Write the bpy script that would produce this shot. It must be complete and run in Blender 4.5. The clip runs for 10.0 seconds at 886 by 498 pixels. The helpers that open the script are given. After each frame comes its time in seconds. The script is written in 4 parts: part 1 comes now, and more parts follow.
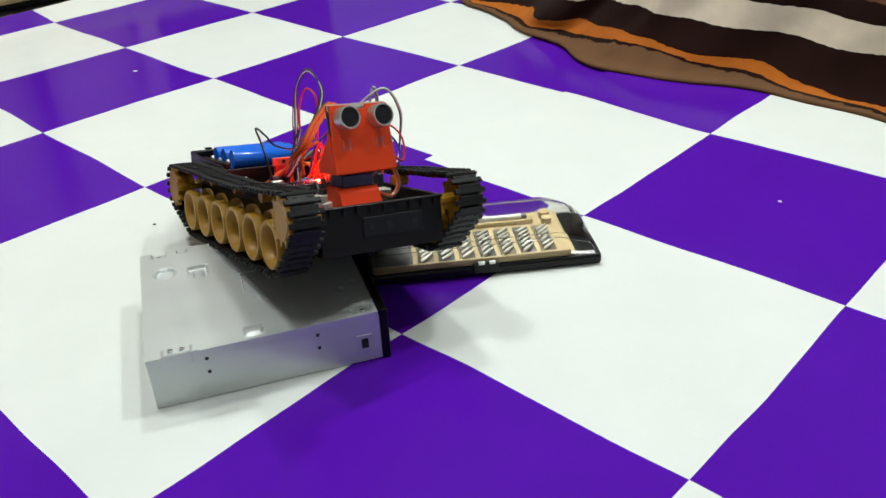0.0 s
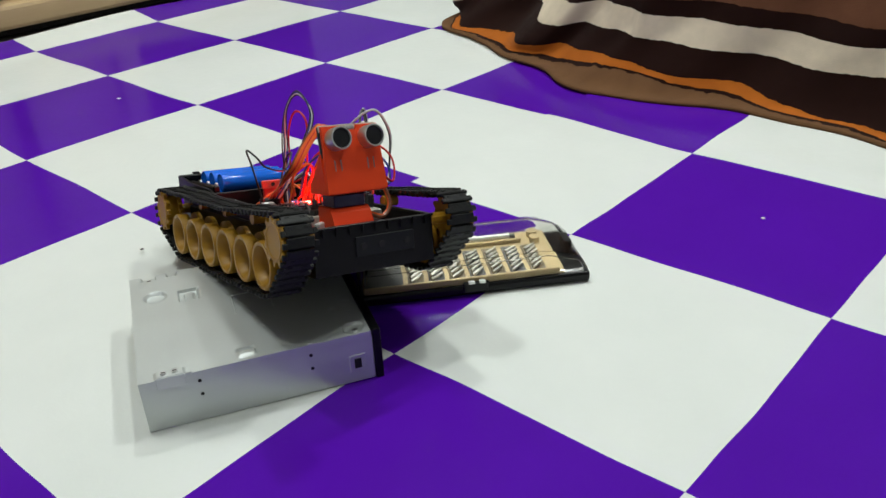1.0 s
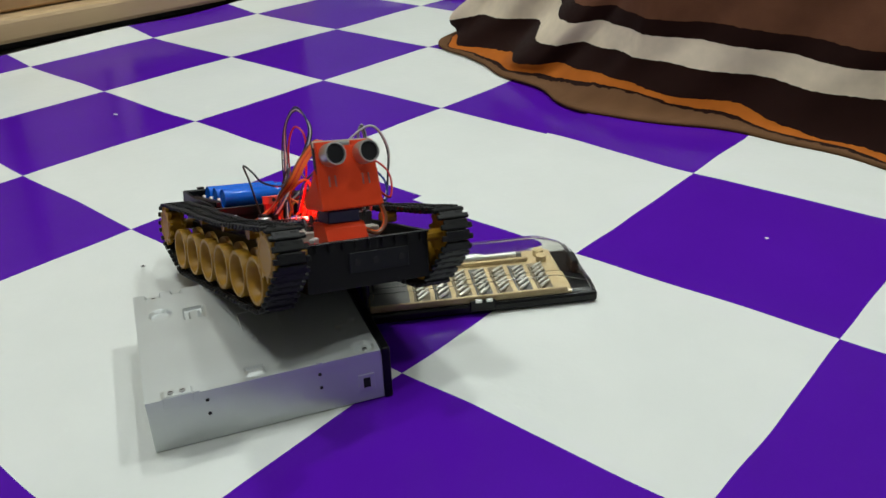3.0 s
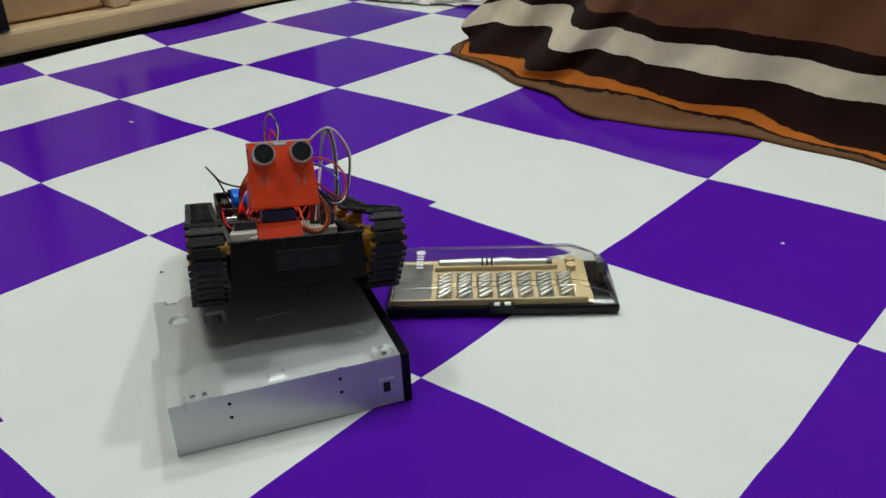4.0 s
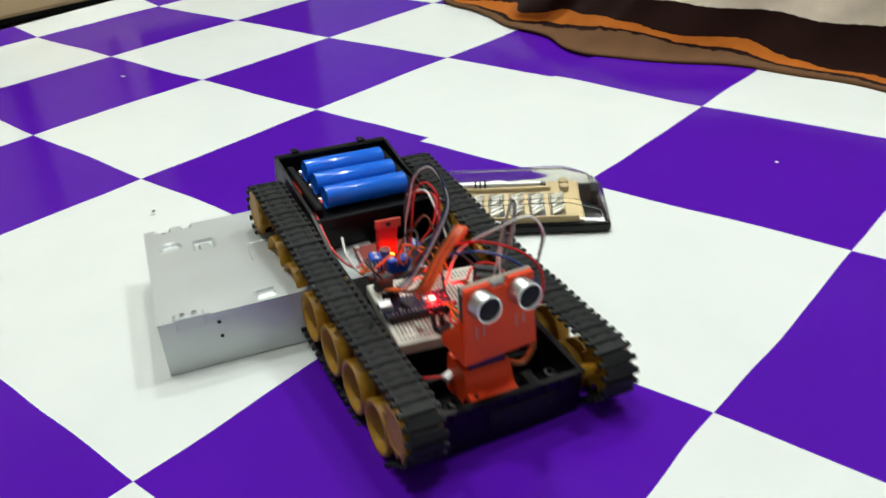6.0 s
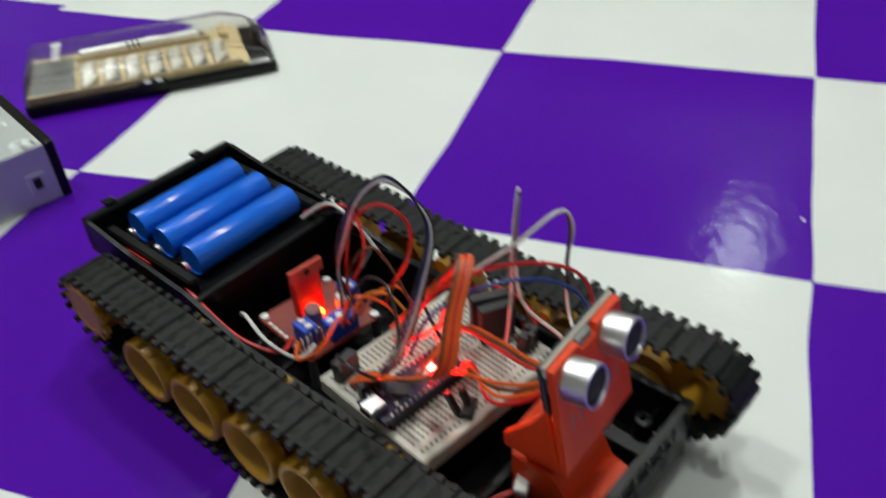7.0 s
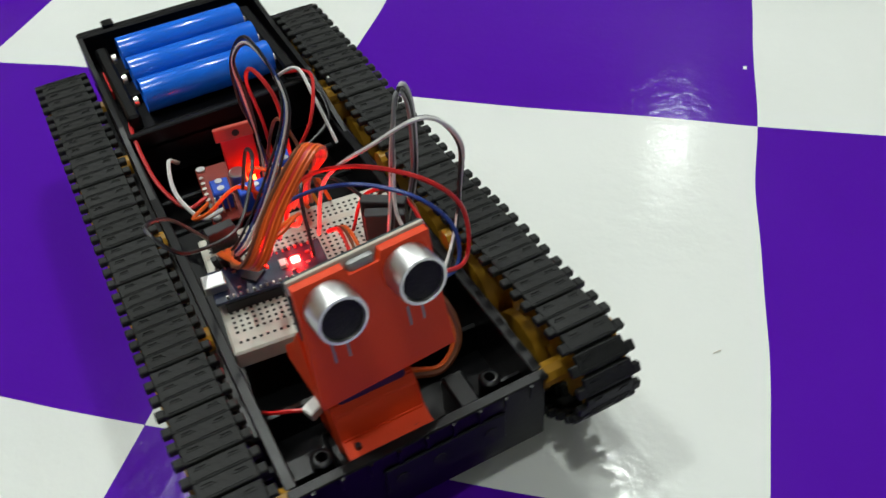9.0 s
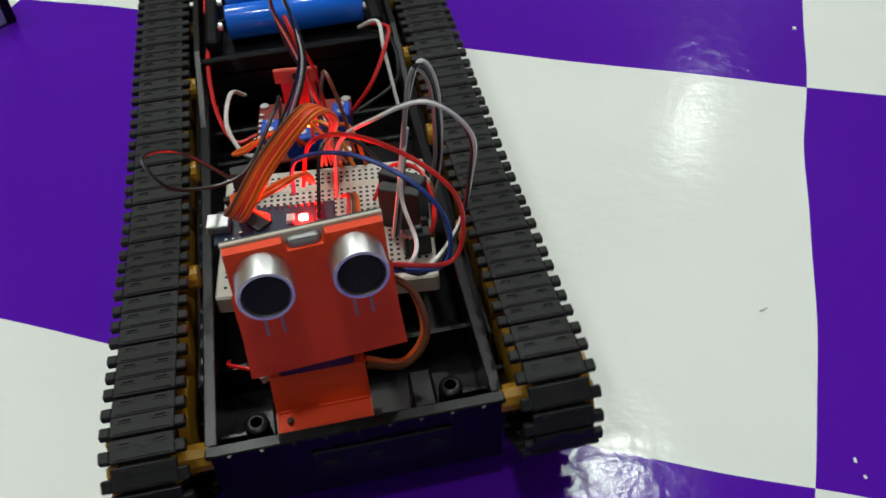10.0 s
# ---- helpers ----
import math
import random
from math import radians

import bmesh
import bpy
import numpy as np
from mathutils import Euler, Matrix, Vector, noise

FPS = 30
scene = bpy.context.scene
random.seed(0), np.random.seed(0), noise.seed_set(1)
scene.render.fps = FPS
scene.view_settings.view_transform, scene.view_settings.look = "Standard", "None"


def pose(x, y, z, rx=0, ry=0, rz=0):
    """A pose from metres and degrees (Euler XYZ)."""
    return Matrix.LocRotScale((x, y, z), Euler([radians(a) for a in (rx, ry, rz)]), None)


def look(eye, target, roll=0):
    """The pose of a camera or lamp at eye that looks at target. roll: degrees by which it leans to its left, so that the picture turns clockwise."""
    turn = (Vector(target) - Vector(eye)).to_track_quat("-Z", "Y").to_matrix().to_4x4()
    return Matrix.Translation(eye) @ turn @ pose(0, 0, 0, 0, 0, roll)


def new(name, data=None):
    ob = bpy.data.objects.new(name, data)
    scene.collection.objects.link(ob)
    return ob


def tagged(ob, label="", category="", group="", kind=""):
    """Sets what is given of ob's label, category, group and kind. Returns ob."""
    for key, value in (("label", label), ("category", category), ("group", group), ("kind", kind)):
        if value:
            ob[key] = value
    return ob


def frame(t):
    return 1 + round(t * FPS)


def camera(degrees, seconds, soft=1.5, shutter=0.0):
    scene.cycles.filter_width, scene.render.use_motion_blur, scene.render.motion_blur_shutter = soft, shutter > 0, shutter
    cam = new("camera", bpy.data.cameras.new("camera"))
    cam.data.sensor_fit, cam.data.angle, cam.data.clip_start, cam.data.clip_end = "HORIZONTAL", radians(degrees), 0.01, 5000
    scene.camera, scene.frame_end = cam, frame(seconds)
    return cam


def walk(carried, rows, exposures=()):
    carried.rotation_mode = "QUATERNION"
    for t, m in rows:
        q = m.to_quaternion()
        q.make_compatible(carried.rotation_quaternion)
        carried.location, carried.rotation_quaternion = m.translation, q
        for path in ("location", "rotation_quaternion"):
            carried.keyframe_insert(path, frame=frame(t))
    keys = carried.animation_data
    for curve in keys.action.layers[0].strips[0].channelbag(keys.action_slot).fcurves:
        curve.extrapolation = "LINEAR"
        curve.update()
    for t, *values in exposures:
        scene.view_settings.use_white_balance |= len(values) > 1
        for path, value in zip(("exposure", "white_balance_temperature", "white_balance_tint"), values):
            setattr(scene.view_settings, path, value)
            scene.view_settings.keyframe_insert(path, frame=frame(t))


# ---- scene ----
# ================= camera and its walk =================
cam = camera(53.59, 10.0, shutter=0.5)
walk(cam, [
    (0, look((0.4020, -0.3676, 0.3864), (0.0412, 0.0060, 0.0860), -3.08)),
    (0.5, look((0.3983, -0.3738, 0.3857), (0.0409, 0.0082, 0.0920), -3.21)),
    (1, look((0.3997, -0.3783, 0.3836), (0.0440, 0.0119, 0.0987), -3.08)),
    (1.5, look((0.3956, -0.3805, 0.3788), (0.0416, 0.0130, 0.0963), -2.83)),
    (2, look((0.3904, -0.3765, 0.3761), (0.0387, 0.0204, 0.0955), -2.59)),
    (2.5, look((0.3869, -0.3816, 0.3816), (0.0359, 0.0183, 0.1044), -2.38)),
    (4, look((0.3802, -0.3954, 0.3832), (0.0232, 0.0044, 0.1135), -2.59)),
    (4.5, look((0.3817, -0.4013, 0.3840), (0.0141, -0.0111, 0.1146), -3.29)),
    (5, look((0.3770, -0.4048, 0.3649), (0.0063, -0.0151, 0.0991), -3.48)),
    (5.2, look((0.3868, -0.4010, 0.3643), (0.0192, -0.0129, 0.0918), -3.68)),
    (6.3, look((0.4018, -0.3997, 0.3379), (0.0595, -0.0025, 0.0461), -5.91)),
    (6.4, look((0.4045, -0.3916, 0.3374), (0.0771, 0.0137, 0.0398), -6.07)),
    (6.5, look((0.4121, -0.3930, 0.3247), (0.1091, 0.0294, 0.0251), -5.74)),
    (6.6, look((0.4132, -0.3907, 0.3335), (0.1462, 0.0425, 0.0156), -5.52)),
    (6.7, look((0.4152, -0.3905, 0.3166), (0.1799, 0.0543, -0.0102), -4.80)),
    (7, look((0.4240, -0.4025, 0.3186), (0.2521, 0.0380, -0.0508), -4.48)),
    (7.2, look((0.4257, -0.4082, 0.3062), (0.2808, 0.0273, -0.0803), -4.49)),
    (7.5, look((0.4299, -0.4154, 0.2932), (0.3014, 0.0045, -0.1156), -6.24)),
    (8, look((0.4283, -0.4133, 0.2848), (0.2948, 0.0017, -0.1275), -7.34)),
    (8.5, look((0.4258, -0.4094, 0.2841), (0.2955, 0.0065, -0.1283), -6.23)),
    (9, look((0.4211, -0.4100, 0.2863), (0.2973, 0.0065, -0.1275), -4.73)),
    (9.5, look((0.4130, -0.4156, 0.2820), (0.2945, -0.0103, -0.1443), -3.48)),
    (10, look((0.4070, -0.4181, 0.2802), (0.2794, -0.0192, -0.1495), -3.61)),
], exposures=[(0, 0.22), (0.5, 0.16), (1.0, -0.04), (2.0, -0.09), (2.7, -0.14), (3.8, -0.3), (4.3, -0.29), (4.8, 0.03), (5.4, 0.2), (6.3, 0.24), (7.0, -0.06), (7.5, 0.18), (8.8, 0.08), (10, -0.12)])

# ================= light =================
world = bpy.data.worlds.new("room_air")
scene.world = world
world.use_nodes = True
world.node_tree.nodes["Background"].inputs[0].default_value = (0.9, 1.0, 0.97, 1)
world.node_tree.nodes["Background"].inputs[1].default_value = 0.025


def area_lamp(name, eye, target, sx, sy, power, color):
    d = bpy.data.lights.new(name, "AREA")
    d.shape, d.size, d.size_y, d.energy, d.color = "RECTANGLE", sx, sy, power, color
    ob = new(name, d)
    ob.matrix_world = look(eye, target)
    return ob


LAMP_A = (0.56, 3.35, 2.55)
LAMP_B = (0.42, 1.22, 2.55)
LAMP_C = (-0.86, 1.05, 2.55)
LAMP_D = (-0.80, -0.15, 2.55)
# unseen lamp, added overhead to fill the near side
LAMP_FILL = (0.42, -0.50, 2.55)


def down(p):
    return (p[0], p[1] + 0.0001, 0)


area_lamp("tube_light_glow", LAMP_A, down(LAMP_A), 0.08, 0.26, 6.5, (0.93, 1.0, 0.95))
area_lamp("ceiling_light_glow", LAMP_B, down(LAMP_B), 0.16, 0.16, 20.5, (0.94, 1.0, 0.95))
area_lamp("ceiling_light_glow", LAMP_C, down(LAMP_C), 0.13, 0.13, 19.5, (0.94, 1.0, 0.95))
area_lamp("ceiling_light_glow", LAMP_D, down(LAMP_D), 0.17, 0.17, 14, (0.94, 1.0, 0.95))
# added fill light for the camera-facing sides
area_lamp("ceiling_light_glow", LAMP_FILL, down(LAMP_FILL), 0.15, 0.15, 9, (0.94, 1.0, 0.95))

# ================= materials =================


def mat(name, color, rough=0.5, metal=0.0, spread=0.1, vary=0.12, scale=40.0, bump=0.15, bump_scale=300.0, coat=0.0, emit=None, spec=0.5, alpha=None):
    m = bpy.data.materials.new(name)
    m.use_nodes = True
    nt = m.node_tree
    b = nt.nodes["Principled BSDF"]
    b.inputs["Roughness"].default_value, b.inputs["Metallic"].default_value = rough, metal
    b.inputs["Specular IOR Level"].default_value = spec
    b.inputs["Coat Weight"].default_value = coat
    tc = nt.nodes.new("ShaderNodeTexCoord")
    n1 = nt.nodes.new("ShaderNodeTexNoise")
    n1.inputs["Scale"].default_value, n1.inputs["Detail"].default_value = scale, 6
    nt.links.new(tc.outputs["Object"], n1.inputs["Vector"])
    mix = nt.nodes.new("ShaderNodeMix")
    mix.data_type = "RGBA"
    mix.inputs[6].default_value = (*[c * (1 - vary) for c in color], 1)
    mix.inputs[7].default_value = (*[min(1, c * (1 + vary)) for c in color], 1)
    nt.links.new(n1.outputs["Fac"], mix.inputs[0])
    nt.links.new(mix.outputs[2], b.inputs["Base Color"])
    mr = nt.nodes.new("ShaderNodeMapRange")
    mr.inputs[3].default_value, mr.inputs[4].default_value = max(0.02, rough - spread), min(1, rough + spread)
    nt.links.new(n1.outputs["Fac"], mr.inputs[0])
    nt.links.new(mr.outputs[0], b.inputs["Roughness"])
    if bump:
        n2 = nt.nodes.new("ShaderNodeTexNoise")
        n2.inputs["Scale"].default_value, n2.inputs["Detail"].default_value = bump_scale, 3
        nt.links.new(tc.outputs["Object"], n2.inputs["Vector"])
        bp = nt.nodes.new("ShaderNodeBump")
        bp.inputs["Strength"].default_value, bp.inputs["Distance"].default_value = bump, 0.001
        nt.links.new(n2.outputs["Fac"], bp.inputs["Height"])
        nt.links.new(bp.outputs[0], b.inputs["Normal"])
    if emit:
        b.inputs["Emission Color"].default_value = (*emit[:3], 1)
        b.inputs["Emission Strength"].default_value = emit[3]
    return m


def vinyl(name, ox, oy, rot, unit, stretch=0.0):
    """Glossy printed checkerboard; ox, oy: a corner of the print, in metres."""
    m = mat(name, (0.8, 0.8, 0.8), 0.13, bump=0.0, spec=0.10, spread=0.05)
    nt = m.node_tree
    N, L = nt.nodes, nt.links
    b = N["Principled BSDF"]
    tc = N.new("ShaderNodeTexCoord")
    warp = N.new("ShaderNodeTexNoise")
    warp.inputs["Scale"].default_value, warp.inputs["Detail"].default_value = 7.0, 1.0
    L.new(tc.outputs["Object"], warp.inputs["Vector"])
    sub = N.new("ShaderNodeVectorMath")
    sub.operation = "SUBTRACT"
    sub.inputs[1].default_value = (0.5, 0.5, 0.5)
    L.new(warp.outputs["Color"], sub.inputs[0])
    sc = N.new("ShaderNodeVectorMath")
    sc.operation = "SCALE"
    sc.inputs["Scale"].default_value = 0.010
    L.new(sub.outputs[0], sc.inputs[0])
    add = N.new("ShaderNodeVectorMath")
    L.new(tc.outputs["Object"], add.inputs[0])
    L.new(sc.outputs[0], add.inputs[1])
    shift = N.new("ShaderNodeVectorMath")
    shift.operation = "SUBTRACT"
    shift.inputs[1].default_value = (ox, oy, 0)
    L.new(add.outputs[0], shift.inputs[0])
    if stretch:
        # the print was pulled ahead near the seam where the sheets were laid on one another
        sep = N.new("ShaderNodeSeparateXYZ")
        L.new(tc.outputs["Object"], sep.inputs[0])
        ramps = []
        for axis, a0, a1 in ((1, 0.30, 0.45), (0, 0.02, -0.20)):
            mr = N.new("ShaderNodeMapRange")
            mr.interpolation_type = "SMOOTHSTEP"
            mr.inputs[1].default_value, mr.inputs[2].default_value = min(a0, a1), max(a0, a1)
            mr.inputs[3].default_value, mr.inputs[4].default_value = (0, 1) if a0 < a1 else (1, 0)
            L.new(sep.outputs[axis], mr.inputs[0])
            ramps.append(mr)
        mu = N.new("ShaderNodeMath")
        mu.operation = "MULTIPLY"
        L.new(ramps[0].outputs[0], mu.inputs[0])
        L.new(ramps[1].outputs[0], mu.inputs[1])
        m2 = N.new("ShaderNodeMath")
        m2.operation = "MULTIPLY"
        m2.inputs[1].default_value = stretch
        L.new(mu.outputs[0], m2.inputs[0])
        com = N.new("ShaderNodeCombineXYZ")
        L.new(m2.outputs[0], com.inputs[1])
        pull = N.new("ShaderNodeVectorMath")
        pull.operation = "SUBTRACT"
        L.new(shift.outputs[0], pull.inputs[0])
        L.new(com.outputs[0], pull.inputs[1])
        shift = pull
    turn = N.new("ShaderNodeVectorRotate")
    turn.rotation_type = "Z_AXIS"
    turn.inputs["Angle"].default_value = -rot
    L.new(shift.outputs[0], turn.inputs["Vector"])
    lift = N.new("ShaderNodeVectorMath")
    lift.inputs[1].default_value = (40 * unit, 40 * unit, 0.5 * unit)
    L.new(turn.outputs[0], lift.inputs[0])
    ck = N.new("ShaderNodeTexChecker")
    ck.inputs["Scale"].default_value = 1 / unit
    ck.inputs["Color1"].default_value = (1, 1, 1, 1)
    ck.inputs["Color2"].default_value = (0, 0, 0, 1)
    L.new(lift.outputs[0], ck.inputs["Vector"])
    dirt = N.new("ShaderNodeTexNoise")
    dirt.inputs["Scale"].default_value, dirt.inputs["Detail"].default_value = 9.0, 8.0
    L.new(tc.outputs["Object"], dirt.inputs["Vector"])
    white = N.new("ShaderNodeMix")
    white.data_type = "RGBA"
    white.inputs[6].default_value, white.inputs[7].default_value = (0.70, 0.73, 0.70, 1), (0.80, 0.82, 0.79, 1)
    L.new(dirt.outputs["Fac"], white.inputs[0])
    purple = N.new("ShaderNodeMix")
    purple.data_type = "RGBA"
    purple.inputs[6].default_value, purple.inputs[7].default_value = (0.074, 0.005, 0.33, 1), (0.090, 0.008, 0.39, 1)
    L.new(dirt.outputs["Fac"], purple.inputs[0])
    mix = N.new("ShaderNodeMix")
    mix.data_type = "RGBA"
    L.new(ck.outputs["Fac"], mix.inputs[0])
    L.new(purple.outputs[2], mix.inputs[6])
    L.new(white.outputs[2], mix.inputs[7])
    L.new(mix.outputs[2], b.inputs["Base Color"])
    # fine embossed grain over slow waves of the sheet
    grain = N.new("ShaderNodeTexNoise")
    grain.inputs["Scale"].default_value, grain.inputs["Detail"].default_value = 420.0, 2.0
    L.new(tc.outputs["Object"], grain.inputs["Vector"])
    b1 = N.new("ShaderNodeBump")
    b1.inputs["Strength"].default_value, b1.inputs["Distance"].default_value = 0.05, 0.001
    L.new(grain.outputs["Fac"], b1.inputs["Height"])
    wave = N.new("ShaderNodeTexNoise")
    wave.inputs["Scale"].default_value, wave.inputs["Detail"].default_value = 95.0, 2.0
    L.new(tc.outputs["Object"], wave.inputs["Vector"])
    b2 = N.new("ShaderNodeBump")
    b2.inputs["Strength"].default_value, b2.inputs["Distance"].default_value = 0.22, 0.001
    L.new(wave.outputs["Fac"], b2.inputs["Height"])
    L.new(b1.outputs[0], b2.inputs["Normal"])
    L.new(b2.outputs[0], b.inputs["Normal"])
    return m


def wood(name, c1, c2, axis):
    m = mat(name, c1, 0.45, bump=0.1)
    nt = m.node_tree
    N, L = nt.nodes, nt.links
    tc = N.new("ShaderNodeTexCoord")
    mp = N.new("ShaderNodeMapping")
    mp.inputs["Scale"].default_value = [3 if k == axis else 45 for k in range(3)]
    L.new(tc.outputs["Object"], mp.inputs["Vector"])
    nz = N.new("ShaderNodeTexNoise")
    nz.inputs["Scale"].default_value, nz.inputs["Detail"].default_value = 1.0, 8
    L.new(mp.outputs[0], nz.inputs["Vector"])
    mix = N.new("ShaderNodeMix")
    mix.data_type = "RGBA"
    mix.inputs[6].default_value, mix.inputs[7].default_value = (*c1, 1), (*c2, 1)
    L.new(nz.outputs["Fac"], mix.inputs[0])
    L.new(mix.outputs[2], N["Principled BSDF"].inputs["Base Color"])
    return m


def glassy(name, color, rough=0.05, weight=1.0, ior=1.45):
    m = mat(name, color, rough, bump=0.0, vary=0.02)
    b = m.node_tree.nodes["Principled BSDF"]
    b.inputs["Transmission Weight"].default_value = weight
    b.inputs["IOR"].default_value = ior
    return m


TILE = 0.24
M_FLOOR_R = vinyl("printed_vinyl", TILE, 0.0, 0.0, TILE, 0.0165)
M_FLOOR_L = vinyl("printed_vinyl_far", (-1.66205) * TILE, 0.0874 * TILE, -0.0196, TILE * 1.0044)
M_BLACK = mat("black_abs_plastic", (0.0036, 0.0036, 0.0044), 0.34, spec=0.24, vary=0.25, scale=60, bump=0.08)
M_TRACK = mat("black_track_plastic", (0.0060, 0.0066, 0.0066), 0.55, spec=0.30, vary=0.3, scale=120, bump=0.25, bump_scale=500)
M_GOLD = mat("mustard_yellow_plastic", (0.36, 0.185, 0.012), 0.40, spec=0.35, vary=0.16, scale=60, bump=0.08)
M_ORANGE = mat("orange_printed_plastic", (0.78, 0.056, 0.008), 0.48, spec=0.3, vary=0.10, scale=50, bump=0.12, bump_scale=700)
M_NAVY = mat("dark_blue_plastic", (0.012, 0.013, 0.075), 0.35, bump=0.03)
M_BLUE_CELL = mat("blue_shrink_wrap", (0.006, 0.14, 0.74), 0.16, vary=0.08, scale=90, bump=0.05)
M_STEEL = mat("brushed_aluminium", (0.66, 0.66, 0.66), 0.36, metal=1.0, vary=0.08, bump=0.05)
M_ZINC = mat("galvanised_steel", (0.58, 0.61, 0.60), 0.44, metal=0.48, vary=0.05, scale=25, bump=0.05, bump_scale=200)
M_PLATE = mat("dark_grey_plate", (0.007, 0.008, 0.010), 0.5, spec=0.25, vary=0.3, scale=80, bump=0.08)
M_USB = mat("dull_tinned_steel", (0.26, 0.26, 0.26), 0.5, metal=0.7, bump=0.05)
M_BIT = mat("bit_steel", (0.50, 0.49, 0.46), 0.36, metal=1.0, vary=0.2, scale=200, bump=0.05)
M_MESH = mat("dark_mesh", (0.006, 0.006, 0.007), 0.5, spec=0.25, bump=0.5, bump_scale=1800)
M_BOARD = mat("cream_abs", (0.56, 0.54, 0.47), 0.5, vary=0.05, bump=0.05)
# flat black for the shade in holes and gaps; also the grip rings
M_HOLE = mat("hole_black", (0.01, 0.01, 0.01), 0.8, bump=0)
M_PCB_BLUE = mat("blue_circuit_board", (0.006, 0.012, 0.042), 0.35, vary=0.4, scale=200, bump=0.1)
M_PCB_RED = mat("red_circuit_board", (0.22, 0.022, 0.012), 0.4, vary=0.2, scale=200, bump=0.1)
M_PCB_DARK = mat("dark_green_circuit_board", (0.03, 0.045, 0.05), 0.4, bump=0.1)
M_PCB_WHITE = mat("pale_circuit_board_edge", (0.55, 0.5, 0.42), 0.5, bump=0.05)
M_CHIP = mat("chip_epoxy", (0.015, 0.015, 0.017), 0.5, bump=0.1)
M_TERM = mat("blue_terminal_plastic", (0.01, 0.07, 0.5), 0.4, bump=0.05)
M_REDSINK = mat("red_plastic_film", (0.72, 0.02, 0.02), 0.35, bump=0.1)
M_LED = mat("red_led", (0.9, 0.05, 0.03), 0.3, bump=0, emit=(1.0, 0.003, 0.002, 900))
M_LED_DIM = mat("red_led_dim", (0.9, 0.05, 0.03), 0.3, bump=0, emit=(1.0, 0.06, 0.006, 60))
M_SOLDER = mat("solder", (0.7, 0.68, 0.62), 0.3, metal=1.0, bump=0.1)
M_WHITE_P = mat("white_nylon", (0.75, 0.75, 0.72), 0.45, bump=0.05)
M_CREAM_TRAY = mat("sand_coloured_tray", (0.42, 0.32, 0.17), 0.5, vary=0.1, bump=0.1)
# tray sand darkened for the shade between the bits
M_TRAY_DARK = mat("shaded_tray_well", (0.16, 0.13, 0.085), 0.55, bump=0.1)
M_CLEAR = glassy("clear_plastic_lid", (0.93, 0.93, 0.90), 0.07, ior=1.16)
M_GREY_RUB = mat("grey_foam", (0.10, 0.10, 0.10), 0.7, bump=0.3)
M_PINK = mat("print_white", (0.8, 0.8, 0.8), 0.5, bump=0)
WIRE = {
    "orange": mat("orange_pvc", (0.75, 0.12, 0.015), 0.35, bump=0.0),
    "red": mat("red_pvc", (0.55, 0.015, 0.015), 0.35, bump=0.0),
    "black": mat("black_pvc", (0.012, 0.012, 0.014), 0.35, bump=0.0),
    "white": mat("white_pvc", (0.68, 0.68, 0.66), 0.35, bump=0.0),
    "grey": mat("grey_pvc", (0.22, 0.23, 0.24), 0.35, bump=0.0),
    "blue": mat("blue_pvc", (0.012, 0.05, 0.26), 0.35, bump=0.0),
    "brown": mat("brown_pvc", (0.16, 0.05, 0.02), 0.35, bump=0.0),
    "yellow": mat("amber_pvc", (0.7, 0.25, 0.02), 0.35, bump=0.0),
}
M_WALL = mat("painted_plaster", (0.55, 0.55, 0.52), 0.7, vary=0.04, scale=3, bump=0.1, bump_scale=60)
M_CEIL = mat("white_ceiling_paint", (0.84, 0.85, 0.83), 0.8, vary=0.03, scale=3, bump=0.05, bump_scale=60)
M_SLAB = mat("concrete_slab", (0.25, 0.24, 0.23), 0.8, bump=0.2, bump_scale=40)
M_OAK = wood("oak_rail", (0.46, 0.31, 0.16), (0.62, 0.46, 0.27), 1)
M_OAK_DARK = wood("oak_panel", (0.38, 0.23, 0.11), (0.52, 0.34, 0.17), 2)
M_CLOTH = mat("off_white_cotton", (0.66, 0.64, 0.58), 0.9, vary=0.08, scale=30, bump=0.4, bump_scale=500, spec=0.1)
M_LAMP = mat("lit_tube", (0.9, 0.9, 0.9), 0.4, bump=0, emit=(0.93, 1.0, 0.96, 25))

# ================= helpers =================


def part(name, bm, material, parent=None, label="", at=None, smooth=False):
    me = bpy.data.meshes.new(name)
    bmesh.ops.recalc_face_normals(bm, faces=bm.faces)
    bm.to_mesh(me)
    bm.free()
    me.materials.append(material)
    if smooth:
        for p in me.polygons:
            p.use_smooth = True
        me.set_sharp_from_angle(angle=radians(40))
    ob = new(name, me)
    if parent:
        ob.parent = parent
    if at is not None:
        ob.matrix_basis = at
    if label:
        tagged(ob, label)
    return ob


def again(ob, m, parent=None):
    """Another part on the same mesh."""
    o = ob.copy()
    scene.collection.objects.link(o)
    o.parent = parent or ob.parent
    o.matrix_basis = m
    return o


